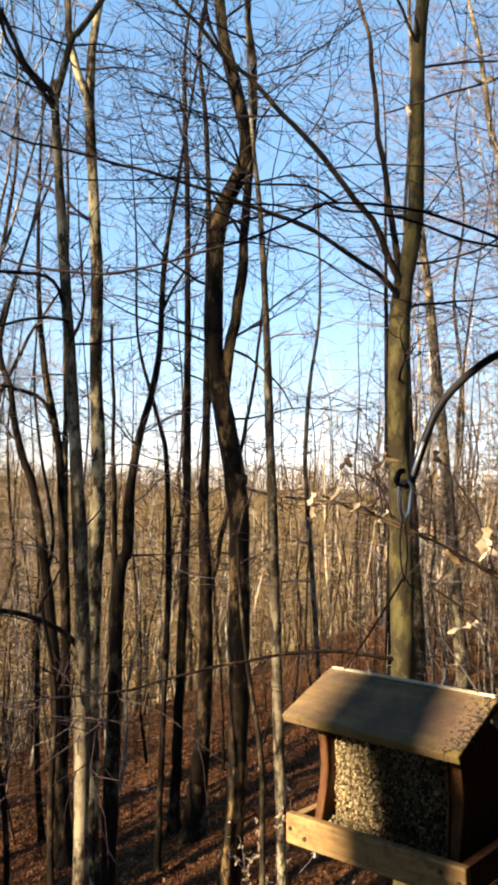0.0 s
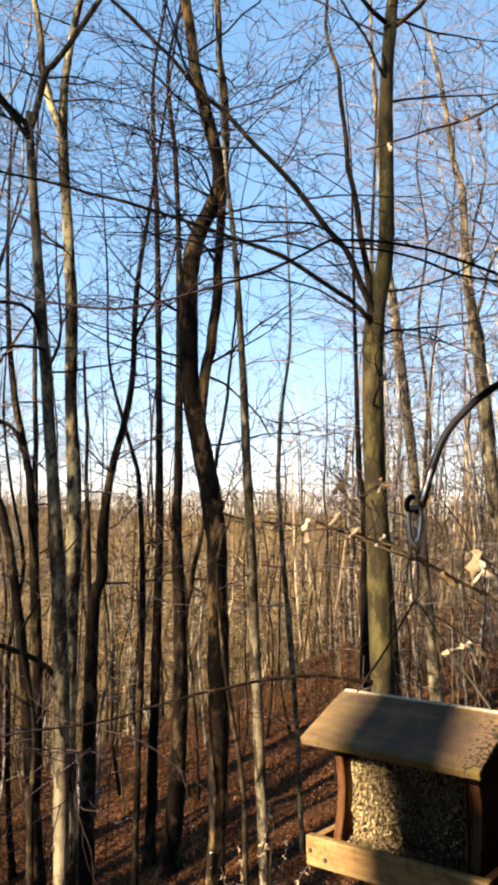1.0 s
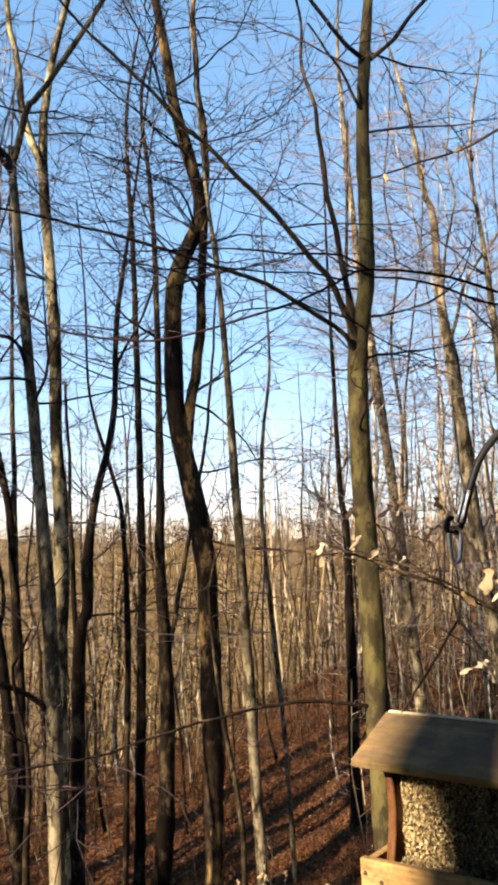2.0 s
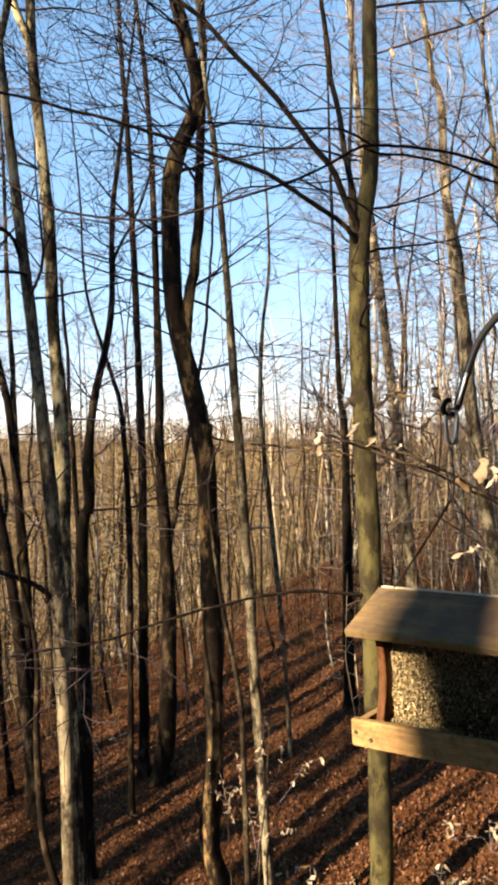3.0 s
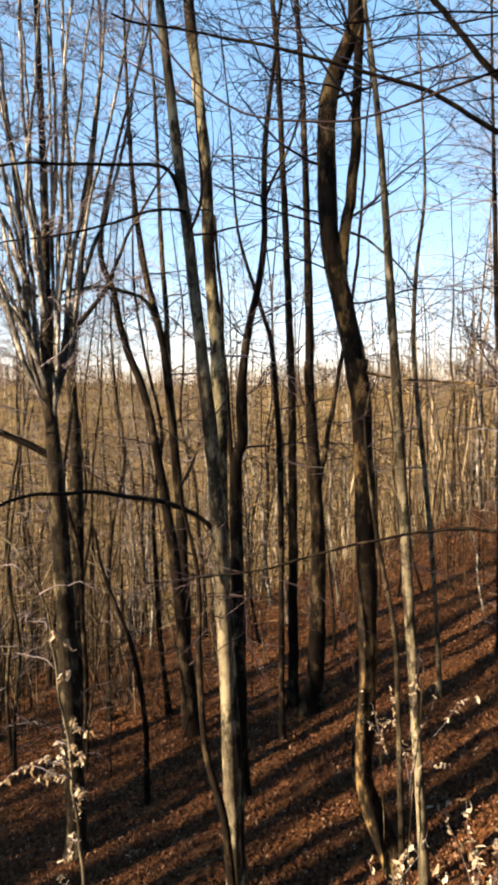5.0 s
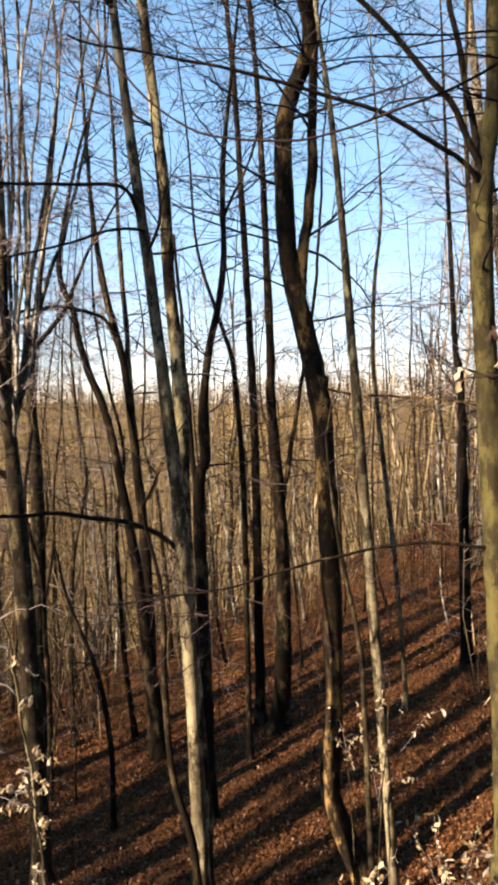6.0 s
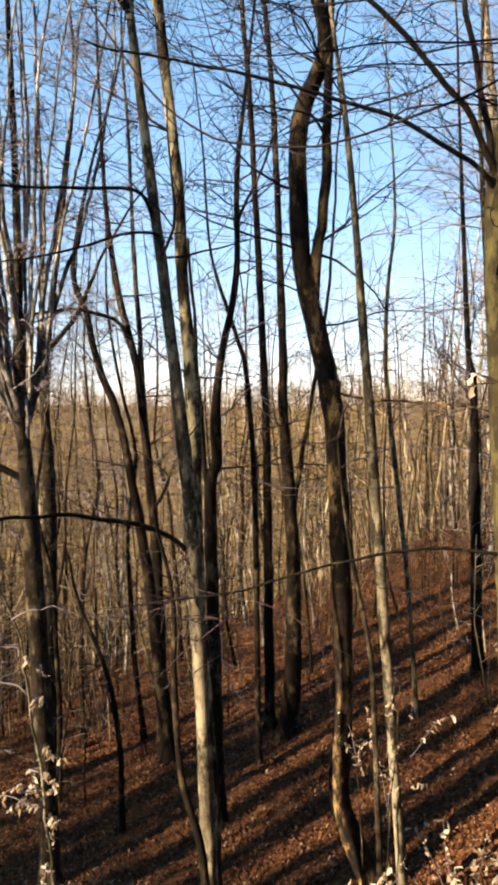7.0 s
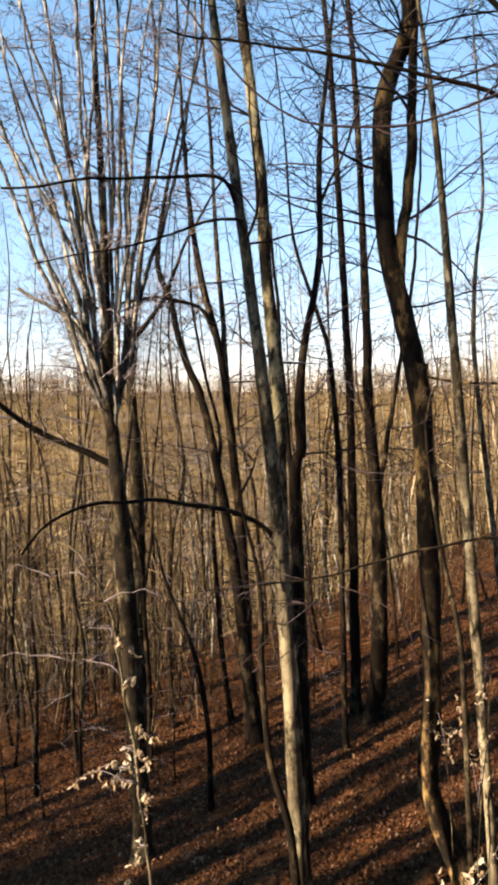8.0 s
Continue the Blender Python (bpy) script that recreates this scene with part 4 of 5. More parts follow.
def sapling(label, trunk, shoots, leaves, seed, material=None, leaf_scale=1.0, upright=False, twig=None, bare=(), single=()):
    """A thin young tree. shoots: (start, end) of its side twigs; dry leaves hang along them.
    single: (place, size, meshes) of leaves that hang alone at a twig's end."""
    rng = random.Random(seed)
    pts, r0, r1 = trunk
    x, y = pts[0][0], pts[0][1]
    root = new("sapling")
    root.empty_display_size = 0.1
    root.matrix_basis = Matrix.Translation((x, y, ground_z(x, y)))
    tagged(root, label, "sapling")
    g = Geo()
    stem(g, pts, r0, r1, 7, 0.1, False, True, seed, 0.1)
    part_mesh("stem", g.mesh("stem", material or BARK_GREY), root)
    hold = []
    for a, b in (*shoots, *bare):
        a, b = Vector(a), Vector(b)
        mids = [a.lerp(b, k) + Vector((rng.gauss(0, 0.02), rng.gauss(0, 0.02), rng.gauss(0, 0.02) + 0.05 * math.sin(3.1 * k))) for k in (0.25, 0.5, 0.75)]
        path = smooth_path([a, *mids, b], 0.08)
        g = Geo()
        g.tube(path, [r1 * (0.9 - 0.7 * i / len(path)) for i in range(len(path))], 5)
        part_mesh("shoot", g.mesh("shoot", twig or TWIG_PALE), root)
        if len(hold) < len(shoots):
            hold.append(path)
    for i in range(leaves):
        path = hold[i % len(hold)]
        p = path[int(len(path) * rng.uniform(0.3, 0.999))]
        ob = part_mesh("leaf", rng.choice(LEAVES), root)
        tip = (rng.uniform(20, 110) if upright else rng.uniform(-130, -50))
        ob.matrix_basis = Matrix.Translation(p + Vector((rng.gauss(0, 0.012), rng.gauss(0, 0.012), 0))) @ pose(0, 0, 0, tip, rng.uniform(-40, 40), rng.uniform(0, 360)) @ Matrix.Scale(leaf_scale * rng.uniform(0.7, 1.2), 4)
    for p, size, kind in single:
        ob = part_mesh("leaf", rng.choice(kind), root)
        ob.matrix_basis = Matrix.Translation(p) @ pose(0, 0, 0, rng.uniform(-115, -70), rng.uniform(-20, 20), rng.uniform(-75, -30)) @ Matrix.Scale(size, 4)
    return root


sapling("thin pale sapling hung with clusters of dry beige leaves", ([(-1.89, 4.40, 2.85), (-2.03, 4.40, 4.18), (-2.08, 4.40, 4.36), (-2.13, 4.40, 4.68), (-2.29, 4.40, 4.98), (-2.44, 4.40, 5.05)], 0.017, 0.006), [((-1.97, 4.40, 3.55), (-2.34, 4.30, 3.56)), ((-1.98, 4.40, 3.64), (-2.17, 4.32, 3.66)), ((-1.98, 4.40, 3.70), (-1.87, 4.34, 3.69)), ((-2.00, 4.40, 3.82), (-1.85, 4.36, 3.85)), ((-1.97, 4.40, 3.53), (-2.15, 4.37, 3.50)), ((-2.08, 4.40, 4.39), (-1.94, 4.39, 4.35)), ((-2.02, 4.40, 4.13), (-2.00, 4.41, 4.20)), ((-1.95, 4.40, 3.35), (-1.89, 4.43, 3.45)), ((-1.91, 4.40, 3.14), (-2.04, 4.45, 2.98)), ((-1.97, 4.40, 3.61), (-2.14, 4.46, 3.53)), ((-1.96, 4.40, 3.50), (-1.95, 4.48, 3.23)), ((-1.98, 4.40, 3.75), (-2.08, 4.50, 3.62))], 165, 31, leaf_scale=0.72, material=BARK_PALE, bare=[((-2.05, 4.40, 4.22), (-2.40, 4.39, 4.30)), ((-2.39, 4.38, 4.31), (-2.86, 4.37, 4.31)), ((-2.08, 4.36, 4.47), (-2.25, 4.36, 4.54)), ((-2.11, 4.34, 4.70), (-1.73, 4.34, 4.72)), ((-2.17, 4.33, 4.82), (-2.45, 4.32, 4.85)), ((-2.44, 4.31, 4.85), (-2.75, 4.30, 4.88))])
sapling("low beech sapling with pale upright dry leaves", ([(0.62, 5.2, 1.8), (0.60, 5.2, 2.3)], 0.008, 0.004), [((0.62, 5.20, 2.05), (0.39, 5.20, 2.96)), ((0.62, 5.20, 2.05), (0.51, 5.20, 3.12)), ((0.62, 5.20, 2.05), (0.78, 5.20, 3.00)), ((0.62, 5.20, 2.05), (0.89, 5.20, 2.92)), ((0.62, 5.20, 2.05), (0.73, 5.20, 2.68)), ((0.62, 5.20, 2.05), (0.58, 5.20, 2.76)), ((0.62, 5.20, 2.05), (0.30, 5.15, 2.62)), ((0.62, 5.20, 2.05), (0.98, 5.1, 2.78)), ((0.62, 5.20, 2.05), (0.45, 5.05, 2.58))], 105, 32, upright=True, leaf_scale=1.1)
sapling("low beech sapling with dry leaves on the slope", ([(-0.04, 5.4, 1.8), (-0.06, 5.4, 2.2)], 0.008, 0.004), [((-0.04, 5.40, 2.00), (-0.15, 5.40, 2.54)), ((-0.04, 5.40, 2.00), (0.15, 5.40, 2.63)), ((-0.04, 5.40, 2.00), (0.27, 5.40, 2.77))], 45, 33, upright=True, leaf_scale=1.0)
sapling("spindly sapling with a few hanging dry leaves", ([(0.20, 6.4, 1.7), (0.20, 6.4, 2.2), (0.33, 6.40, 3.82)], 0.008, 0.003), [((0.20, 6.40, 2.50), (0.42, 6.40, 3.49)), ((0.37, 6.40, 3.00), (0.75, 6.40, 3.39)), ((0.20, 6.40, 2.60), (0.04, 6.40, 3.44)), ((0.20, 6.40, 2.71), (0.51, 6.40, 2.81)), ((0.20, 6.40, 3.00), (0.28, 6.40, 3.77))], 60, 34, leaf_scale=0.75)
sapling("short leafy shoot at the foot of a dark tree", ([(0.01, 6.75, 1.6), (0.00, 6.78, 2.2), (-0.04, 6.80, 2.83)], 0.006, 0.003), [((-0.04, 6.80, 2.83), (0.18, 6.80, 2.95)), ((-0.04, 6.80, 2.83), (-0.18, 6.80, 2.98)), ((-0.04, 6.80, 2.83), (0.01, 6.80, 2.71)), ((-0.04, 6.80, 2.83), (-0.17, 6.80, 3.25))], 36, 35, leaf_scale=0.75)
sapling("leaning young beech twig with last pale leaves", ([(1.45, 2.15, 2.2), (1.40, 2.10, 4.2), (0.99, 2.05, 5.70), (0.77, 2.05, 5.80), (0.62, 2.05, 5.86), (0.53, 2.05, 5.91), (0.44, 2.05, 5.96), (0.32, 2.05, 6.00)], 0.010, 0.003), [((0.44, 2.05, 5.96), (0.39, 2.05, 6.13)), ((0.38, 2.05, 5.99), (0.36, 2.05, 6.01)), ((0.68, 2.05, 5.83), (0.67, 2.05, 5.92)), ((0.77, 2.05, 5.80), (0.80, 2.05, 5.87)), ((0.53, 2.05, 5.91), (0.56, 2.05, 6.12)), ((0.53, 2.05, 5.91), (0.33, 2.05, 5.94)), ((0.62, 2.05, 5.86), (0.47, 2.05, 5.81))], 11, 36, leaf_scale=0.75, material=BARK_BROWN, twig=TWIG)
sapling("pale bare sapling leaning over the slope", ([(1.30, 2.35, 2.2), (1.22, 2.32, 4.4), (1.08, 2.30, 5.45), (0.86, 2.30, 5.55), (0.71, 2.30, 5.67), (0.58, 2.30, 5.77)], 0.009, 0.003), [((0.86, 2.30, 5.55), (0.71, 2.30, 5.67))], 3, 37)


sapling("thin dark twig carrying a few last curled leaves", ([(1.75, 2.6, 2.2), (1.60, 2.55, 4.3), (1.25, 2.5, 5.45), (0.98, 2.45, 5.68), (0.80, 2.42, 5.80), (0.62, 2.4, 5.90), (0.44, 2.4, 5.965), (0.27, 2.4, 6.02)], 0.011, 0.004),
    [((0.44, 2.40, 5.965), (0.20, 2.40, 5.96))], 1, 38, leaf_scale=0.8, material=BARK_BROWN, twig=TWIG,
    bare=[((0.62, 2.40, 5.90), (0.46, 2.38, 6.13)), ((0.46, 2.40, 5.96), (0.34, 2.40, 6.14)), ((0.80, 2.42, 5.80), (0.61, 2.40, 6.16)), ((0.98, 2.45, 5.68), (0.77, 2.40, 5.93)), ((0.98, 2.45, 5.68), (0.90, 2.40, 5.91)), ((0.62, 2.40, 5.90), (0.48, 2.36, 5.74))],
    single=[((0.345, 2.40, 6.15), 0.9, DARK_LEAVES), ((0.335, 2.40, 6.135), 0.7, DARK_LEAVES), ((0.452, 2.38, 6.145), 1.1, DARK_LEAVES), ((0.605, 2.40, 6.165), 0.9, DARK_LEAVES), ((0.59, 2.40, 6.07), 0.8, DARK_LEAVES),
            ((0.755, 2.40, 5.935), 1.0, BROAD_LEAVES), ((0.885, 2.40, 5.905), 0.9, BROAD_LEAVES), ((0.24, 2.40, 6.025), 0.5, BROAD_LEAVES)])


def seedlings():
    """Knee-high beech seedlings that keep their pale leaves, scattered over the slope."""
    rng = random.Random(41)
    first = []
    for k in (0, 1):
        x, y = (1.05, 5.9) if k else (0.75, 5.0)
        z = ground_z(x, y)
        tips = [(x + rng.gauss(0, 0.12), y + rng.gauss(0, 0.12), z + rng.uniform(0.12, 0.34)) for _ in range(4)]
        first.append((sapling("small beech seedling with pale upright dry leaves", ([(x, y, z), (x + 0.02, y, z + 0.22)], 0.004, 0.0025), [((x, y, z + 0.06), q) for q in tips], 9, 50 + k, upright=True, leaf_scale=1.15), x, y, z))
    spots = ((1.6, 5.3), (1.35, 4.7), (0.95, 6.6), (1.75, 6.4), (0.45, 5.6), (-0.35, 6.3), (0.6, 7.4), (1.5, 7.6), (-0.9, 5.2), (-2.6, 5.6), (-3.1, 6.2), (2.1, 7.2), (-2.2, 6.6), (0.2, 4.9), (1.0, 4.75), (1.25, 5.1), (1.15, 5.6), (0.85, 5.45), (0.7, 5.9), (1.45, 5.9), (1.3, 6.4), (1.55, 4.6), (0.35, 5.1), (-0.1, 5.0), (-3.3, 7.6), (-2.9, 8.3), (1.9, 5.0), (2.2, 5.6), (1.75, 4.3), (2.0, 6.1), (0.95, 4.4), (2.3, 6.8))
    for i, (x, y) in enumerate(spots):
        ob, a, b, c = first[i % 2]
        copy_thing(ob, pose(x, y, ground_z(x, y), 0, 0, rng.uniform(0, 360)) @ Matrix.Scale(rng.uniform(0.7, 1.15), 4))


seedlings()


# ---- twigs close in front of the balcony ----
def overhanging_tree():
    """A young tree at the corner of the house: one branch sags across the view, with thin twigs off it; a higher one keeps a few leaves."""
    rng = random.Random(71)
    x, y = 1.55, 1.80
    root = new("young_tree")
    root.empty_display_size = 0.2
    root.matrix_basis = Matrix.Translation((x, y, ground_z(x, y)))
    tagged(root, "young tree by the house with a branch sagging across", "tree")
    g = Geo()
    stem(g, [(x, y, ground_z(x, y)), (1.52, 1.80, 4.5), (1.50, 1.79, 6.0), (1.46, 1.82, 7.2), (1.44, 1.95, 8.3)], 0.034, 0.014, 10, 0.1, seed=5)
    part_mesh("trunk", g.mesh("trunk", BARK_DARK), root)
    twigs = Geo()

    def branch(pts, r0, r1, name="branch", shoots=0, long=0.12):
        path = [p + 0.0025 * noise.noise_vector(p * 16) for p in smooth_path([Vector(p) for p in pts], 0.03)]
        radii = [(r0 + (r1 - r0) * i / len(path)) * (1 + 0.16 * noise.noise(p * 45)) for i, p in enumerate(path)]
        limb = Geo()
        limb.tube(path, radii, 7)
        part_mesh(name, limb.mesh(name, TWIG), root)
        for k in range(shoots):
            i = rng.randrange(2, len(path) - 2)
            way = (path[i + 1] - path[i]).normalized() * rng.choice((-1, 1, -1)) + Vector((rng.gauss(0, 0.5), rng.gauss(0, 0.5), rng.gauss(0.15, 0.6)))
            grow(twigs, rng, path[i], way.normalized(), long * rng.uniform(0.4, 1.5), min(radii[i] * 0.5, 0.0016), 1, 4, least=0.0008)

    branch([(1.50, 1.79, 5.85), (1.30, 1.68, 6.12), (1.00, 1.57, 6.32), (0.75, 1.50, 6.43), (0.60, 1.46, 6.49), (0.50, 1.45, 6.527), (0.40, 1.45, 6.558), (0.30, 1.45, 6.573), (0.215, 1.45, 6.573), (0.17, 1.45, 6.548), (0.09, 1.45, 6.510), (0.0, 1.45, 6.480), (-0.10, 1.45, 6.449), (-0.20, 1.45, 6.428), (-0.30, 1.45, 6.434), (-0.40, 1.45, 6.455), (-0.50, 1.45, 6.525), (-0.60, 1.45, 6.655), (-0.66, 1.45, 6.75)], 0.0042, 0.0018, shoots=16)
    branch([(0.60, 1.46, 6.49), (0.492, 1.52, 6.53), (0.431, 1.50, 6.545), (0.333, 1.48, 6.565), (0.245, 1.46, 6.563), (0.215, 1.45, 6.572)], 0.0030, 0.0020, shoots=7)
    branch([(0.235, 1.45, 6.574), (0.18, 1.47, 6.615), (0.087, 1.50, 6.628), (-0.070, 1.54, 6.655), (-0.179, 1.58, 6.664), (-0.295, 1.62, 6.680), (-0.441, 1.67, 6.712)], 0.0026, 0.001, "twig", 9)
    branch([(0.18, 1.45, 6.552), (0.116, 1.47, 6.576), (0.024, 1.50, 6.588), (-0.069, 1.52, 6.606), (-0.174, 1.55, 6.611), (-0.246, 1.58, 6.625)], 0.0022, 0.001, "twig", 6)
    branch([(0.09, 1.45, 6.510), (0.133, 1.47, 6.496), (0.194, 1.49, 6.485), (0.240, 1.51, 6.464), (0.308, 1.53, 6.432), (0.395, 1.55, 6.410), (0.476, 1.58, 6.402)], 0.0022, 0.001, "twig", 6)
    branch([(-0.067, 1.45, 6.459), (-0.030, 1.46, 6.492), (0.065, 1.48, 6.504), (0.153, 1.49, 6.498)], 0.0022, 0.001, "twig", 3)
    branch([(-0.200, 1.45, 6.428), (-0.197, 1.45, 6.437), (-0.192, 1.45, 6.446)], 0.002, 0.0012, "twig")
    branch([(1.46, 1.84, 7.05), (1.25, 2.2, 7.42), (1.02, 2.6, 7.55), (0.863, 2.70, 7.503), (0.70, 2.70, 7.45), (0.59, 2.70, 7.41), (0.47, 2.70, 7.37)], 0.010, 0.003, shoots=12, long=0.3)
    tagged(part_mesh("spray", twigs.mesh("spray", TWIG), root), kind="stuff")
    for p, size, kind in (((0.70, 2.69, 7.43), 0.85, LEAVES), ((0.86, 2.69, 7.49), 1.0, LEAVES), ((0.56, 2.69, 7.39), 0.7, LEAVES), ((0.90, 2.72, 7.50), 0.8, DARK_LEAVES)):
        ob = part_mesh("leaf", rng.choice(kind), root)
        ob.matrix_basis = Matrix.Translation(p) @ pose(0, 0, 0, rng.uniform(-60, -20), rng.uniform(-20, 20), rng.uniform(40, 120)) @ Matrix.Scale(size, 4)


overhanging_tree()


# ---- the bird feeder ----
def wood(name, dark, light, stain, along):
    m, n, l, b = shader(name, 0.72)
    grain = noise_tex(n, l, mapped(n, l, tuple(0.08 if i == along else 1.0 for i in range(3))), 130, 6, 0.6)
    spots = noise_tex(n, l, mapped(n, l, (1, 1, 1)), 38, 5, 0.7)
    fine = noise_tex(n, l, mapped(n, l, (1, 1, 1)), 170, 3, 0.7)
    base = ramp(n, l, grain, [(0.3, dark), (0.65, light)])
    base = mix(n, l, ramp(n, l, spots, [(0.52, (0, 0, 0)), (0.70, (0.85, 0.85, 0.85))]), base, stain)
    l.new(mix(n, l, 0.25, base, ramp(n, l, fine, [(0.35, (0.3, 0.3, 0.3)), (0.65, (1, 1, 1))]), "MULTIPLY"), b.inputs["Base Color"])
    bump(n, l, b, grain, 0.35, 0.002)
    return m


def roof_wood():
    """Sun-bleached boards, blackened by algae in blotches, with crusts of dark lichen along the gable rim and yellow moss at the eave."""
    m, n, l, b = shader("weathered_wood", 0.75)
    v = mapped(n, l, (1, 1, 1))
    grain = noise_tex(n, l, mapped(n, l, (0.10, 1, 1)), 42, 6, 0.7)
    blotch, fine = noise_tex(n, l, v, 16, 5, 0.65), noise_tex(n, l, v, 150, 4, 0.7)
    base = ramp(n, l, grain, [(0.3, (0.107, 0.0719, 0.033)), (0.65, (0.222, 0.148, 0.0732))])
    base = mix(n, l, ramp(n, l, blotch, [(0.42, (0, 0, 0)), (0.62, (0.85, 0.85, 0.85))]), base, (0.075, 0.055, 0.042))
    wide = noise_tex(n, l, mapped(n, l, (0.6, 1, 1)), 7, 4, 0.6)
    base = mix(n, l, ramp(n, l, wide, [(0.45, (0, 0, 0)), (0.65, (0.6, 0.6, 0.6))]), base, (0.13, 0.082, 0.058))
    sep = n.new("ShaderNodeSeparateXYZ")
    l.new(v, sep.inputs[0])

    def near_rim(axis, a, z):
        r = n.new("ShaderNodeMapRange")
        r.inputs["From Min"].default_value, r.inputs["From Max"].default_value = a, z
        l.new(sep.outputs[axis], r.inputs["Value"])
        return r.outputs["Result"]

    def crust(rim, fac, lo):
        x = n.new("ShaderNodeMath")
        x.operation = "MULTIPLY_ADD"
        l.new(rim, x.inputs[0])
        x.inputs[1].default_value = 0.26
        l.new(fac, x.inputs[2])
        return ramp(n, l, x.outputs[0], [(lo, (0, 0, 0)), (lo + 0.05, (1, 1, 1))])

    base = mix(n, l, crust(near_rim("X", 0.09, 0.166), fine, 0.70), base, (0.0224, 0.0192, 0.0112))
    base = mix(n, l, crust(near_rim("Y", -0.115, -0.137), blotch, 0.68), base, (0.12, 0.0896, 0.0288))
    l.new(base, b.inputs["Base Color"])
    bump(n, l, b, fine, 0.5, 0.003)
    return m


ROOF_WOOD = roof_wood()
# near-white, for the sun on the back roof board's top edge
LIT_EDGE = wood("lit_edge_wood", (0.42, 0.36, 0.25), (0.62, 0.55, 0.42), (0.30, 0.24, 0.15), 0)
TRAY_WOOD = wood("pine_wood", (0.18, 0.106, 0.0445), (0.329, 0.207, 0.089), (0.0941, 0.0559, 0.0242), 0)
SIDE_WOOD = wood("reddish_wood", (0.0502, 0.0215, 0.00861), (0.108, 0.0459, 0.0187), (0.0287, 0.0129, 0.00574), 2)
SEED = varied("bird_seed", [(0, (0.0102, 0.00868, 0.00708)), (0.4, (0.0512, 0.0362, 0.0177)), (0.72, (0.171, 0.13, 0.0708)), (1, (0.34, 0.278, 0.177))], 0.55, "island", 200, 0.2)
BLACK_METAL, _n, _l, _b = shader("black_metal", 0.38)
_b.inputs["Base Color"].default_value, _b.inputs["Metallic"].default_value = (0.03, 0.03, 0.033, 1), 0.3
bump(_n, _l, _b, noise_tex(_n, _l, mapped(_n, _l, (1, 1, 1)), 220, 3), 0.15, 0.001)
CHROME, _n, _l, _b = shader("bright_steel", 0.25)
_b.inputs["Metallic"].default_value = 0.45
_l.new(ramp(_n, _l, noise_tex(_n, _l, mapped(_n, _l, (1, 1, 1)), 90, 3), [(0.35, (0.78, 0.76, 0.72)), (0.7, (0.92, 0.90, 0.86))]), _b.inputs["Base Color"])
ACRYLIC, _n, _l, _b = shader("clear_acrylic", 0.06)
_b.inputs["Transmission Weight"].default_value, _b.inputs["IOR"].default_value = 1.0, 1.12
_l.new(ramp(_n, _l, noise_tex(_n, _l, mapped(_n, _l, (1, 1, 1)), 40, 3), [(0.3, (0.9, 0.9, 0.88)), (0.7, (0.97, 0.97, 0.95))]), _b.inputs["Base Color"])
SCREW, _n, _l, _b = shader("dark_screw", 0.5)
_b.inputs["Metallic"].default_value = 0.8
_l.new(ramp(_n, _l, noise_tex(_n, _l, mapped(_n, _l, (1, 1, 1)), 300, 2), [(0.3, (0.05, 0.045, 0.04)), (0.7, (0.16, 0.13, 0.10))]), _b.inputs["Base Color"])

RUSTY = varied("rusty_wire", [(0, (0.05, 0.032, 0.02)), (1, (0.07, 0.045, 0.03))], 0.7, "object", 300, 0.3)
TWINE = varied("grey_wire", [(0, (0.10, 0.085, 0.07)), (1, (0.13, 0.11, 0.09))], 0.6, "object", 300, 0.3)
FEEDER_AT = pose(0.372, 1.366, 5.641, 0, -1.9, -40.3)
ROOF_SLOPE = math.atan2(0.057, 0.132)


def board(sx, sy, sz, m=Matrix(), bev=0.0025):
    """A board of those sizes about its middle, with eased edges, placed by m."""
    bm = bmesh.new()
    bmesh.ops.create_cube(bm, size=1, matrix=Matrix.Diagonal((sx, sy, sz, 1)))
    bmesh.ops.bevel(bm, geom=bm.edges[:], offset=bev, segments=2, affect="EDGES", profile=0.6)
    bm.transform(m)
    return bm


def outline(points, thick):
    """A flat board of the given (y, z) outline, thick along x, with eased rims."""
    bm = bmesh.new()
    ring = [bm.verts.new((-thick / 2, y, z)) for y, z in points]
    f = bm.faces.new(ring)
    ex = bmesh.ops.extrude_face_region(bm, geom=[f])
    bmesh.ops.translate(bm, vec=(thick, 0, 0), verts=[v for v in ex["geom"] if isinstance(v, bmesh.types.BMVert)])
    bmesh.ops.recalc_face_normals(bm, faces=bm.faces[:])
    bmesh.ops.bevel(bm, geom=[e for e in bm.edges if abs(e.verts[0].co.x - e.verts[1].co.x) < 1e-6], offset=0.0015, segments=1, affect="EDGES")
    return bm


def rod(pts, r, sides=10, step=0.01, taper=1.0):
    g = Geo()
    path = smooth_path(pts, step)
    g.tube(path, [r * (1 + (taper - 1) * i / len(path)) for i in range(len(path))], sides)
    return g


def local_part(name, bm, material, parent, label=""):
    ob = part(name, bm, material, parent, label)
    ob.matrix_parent_inverse = Matrix()
    return ob


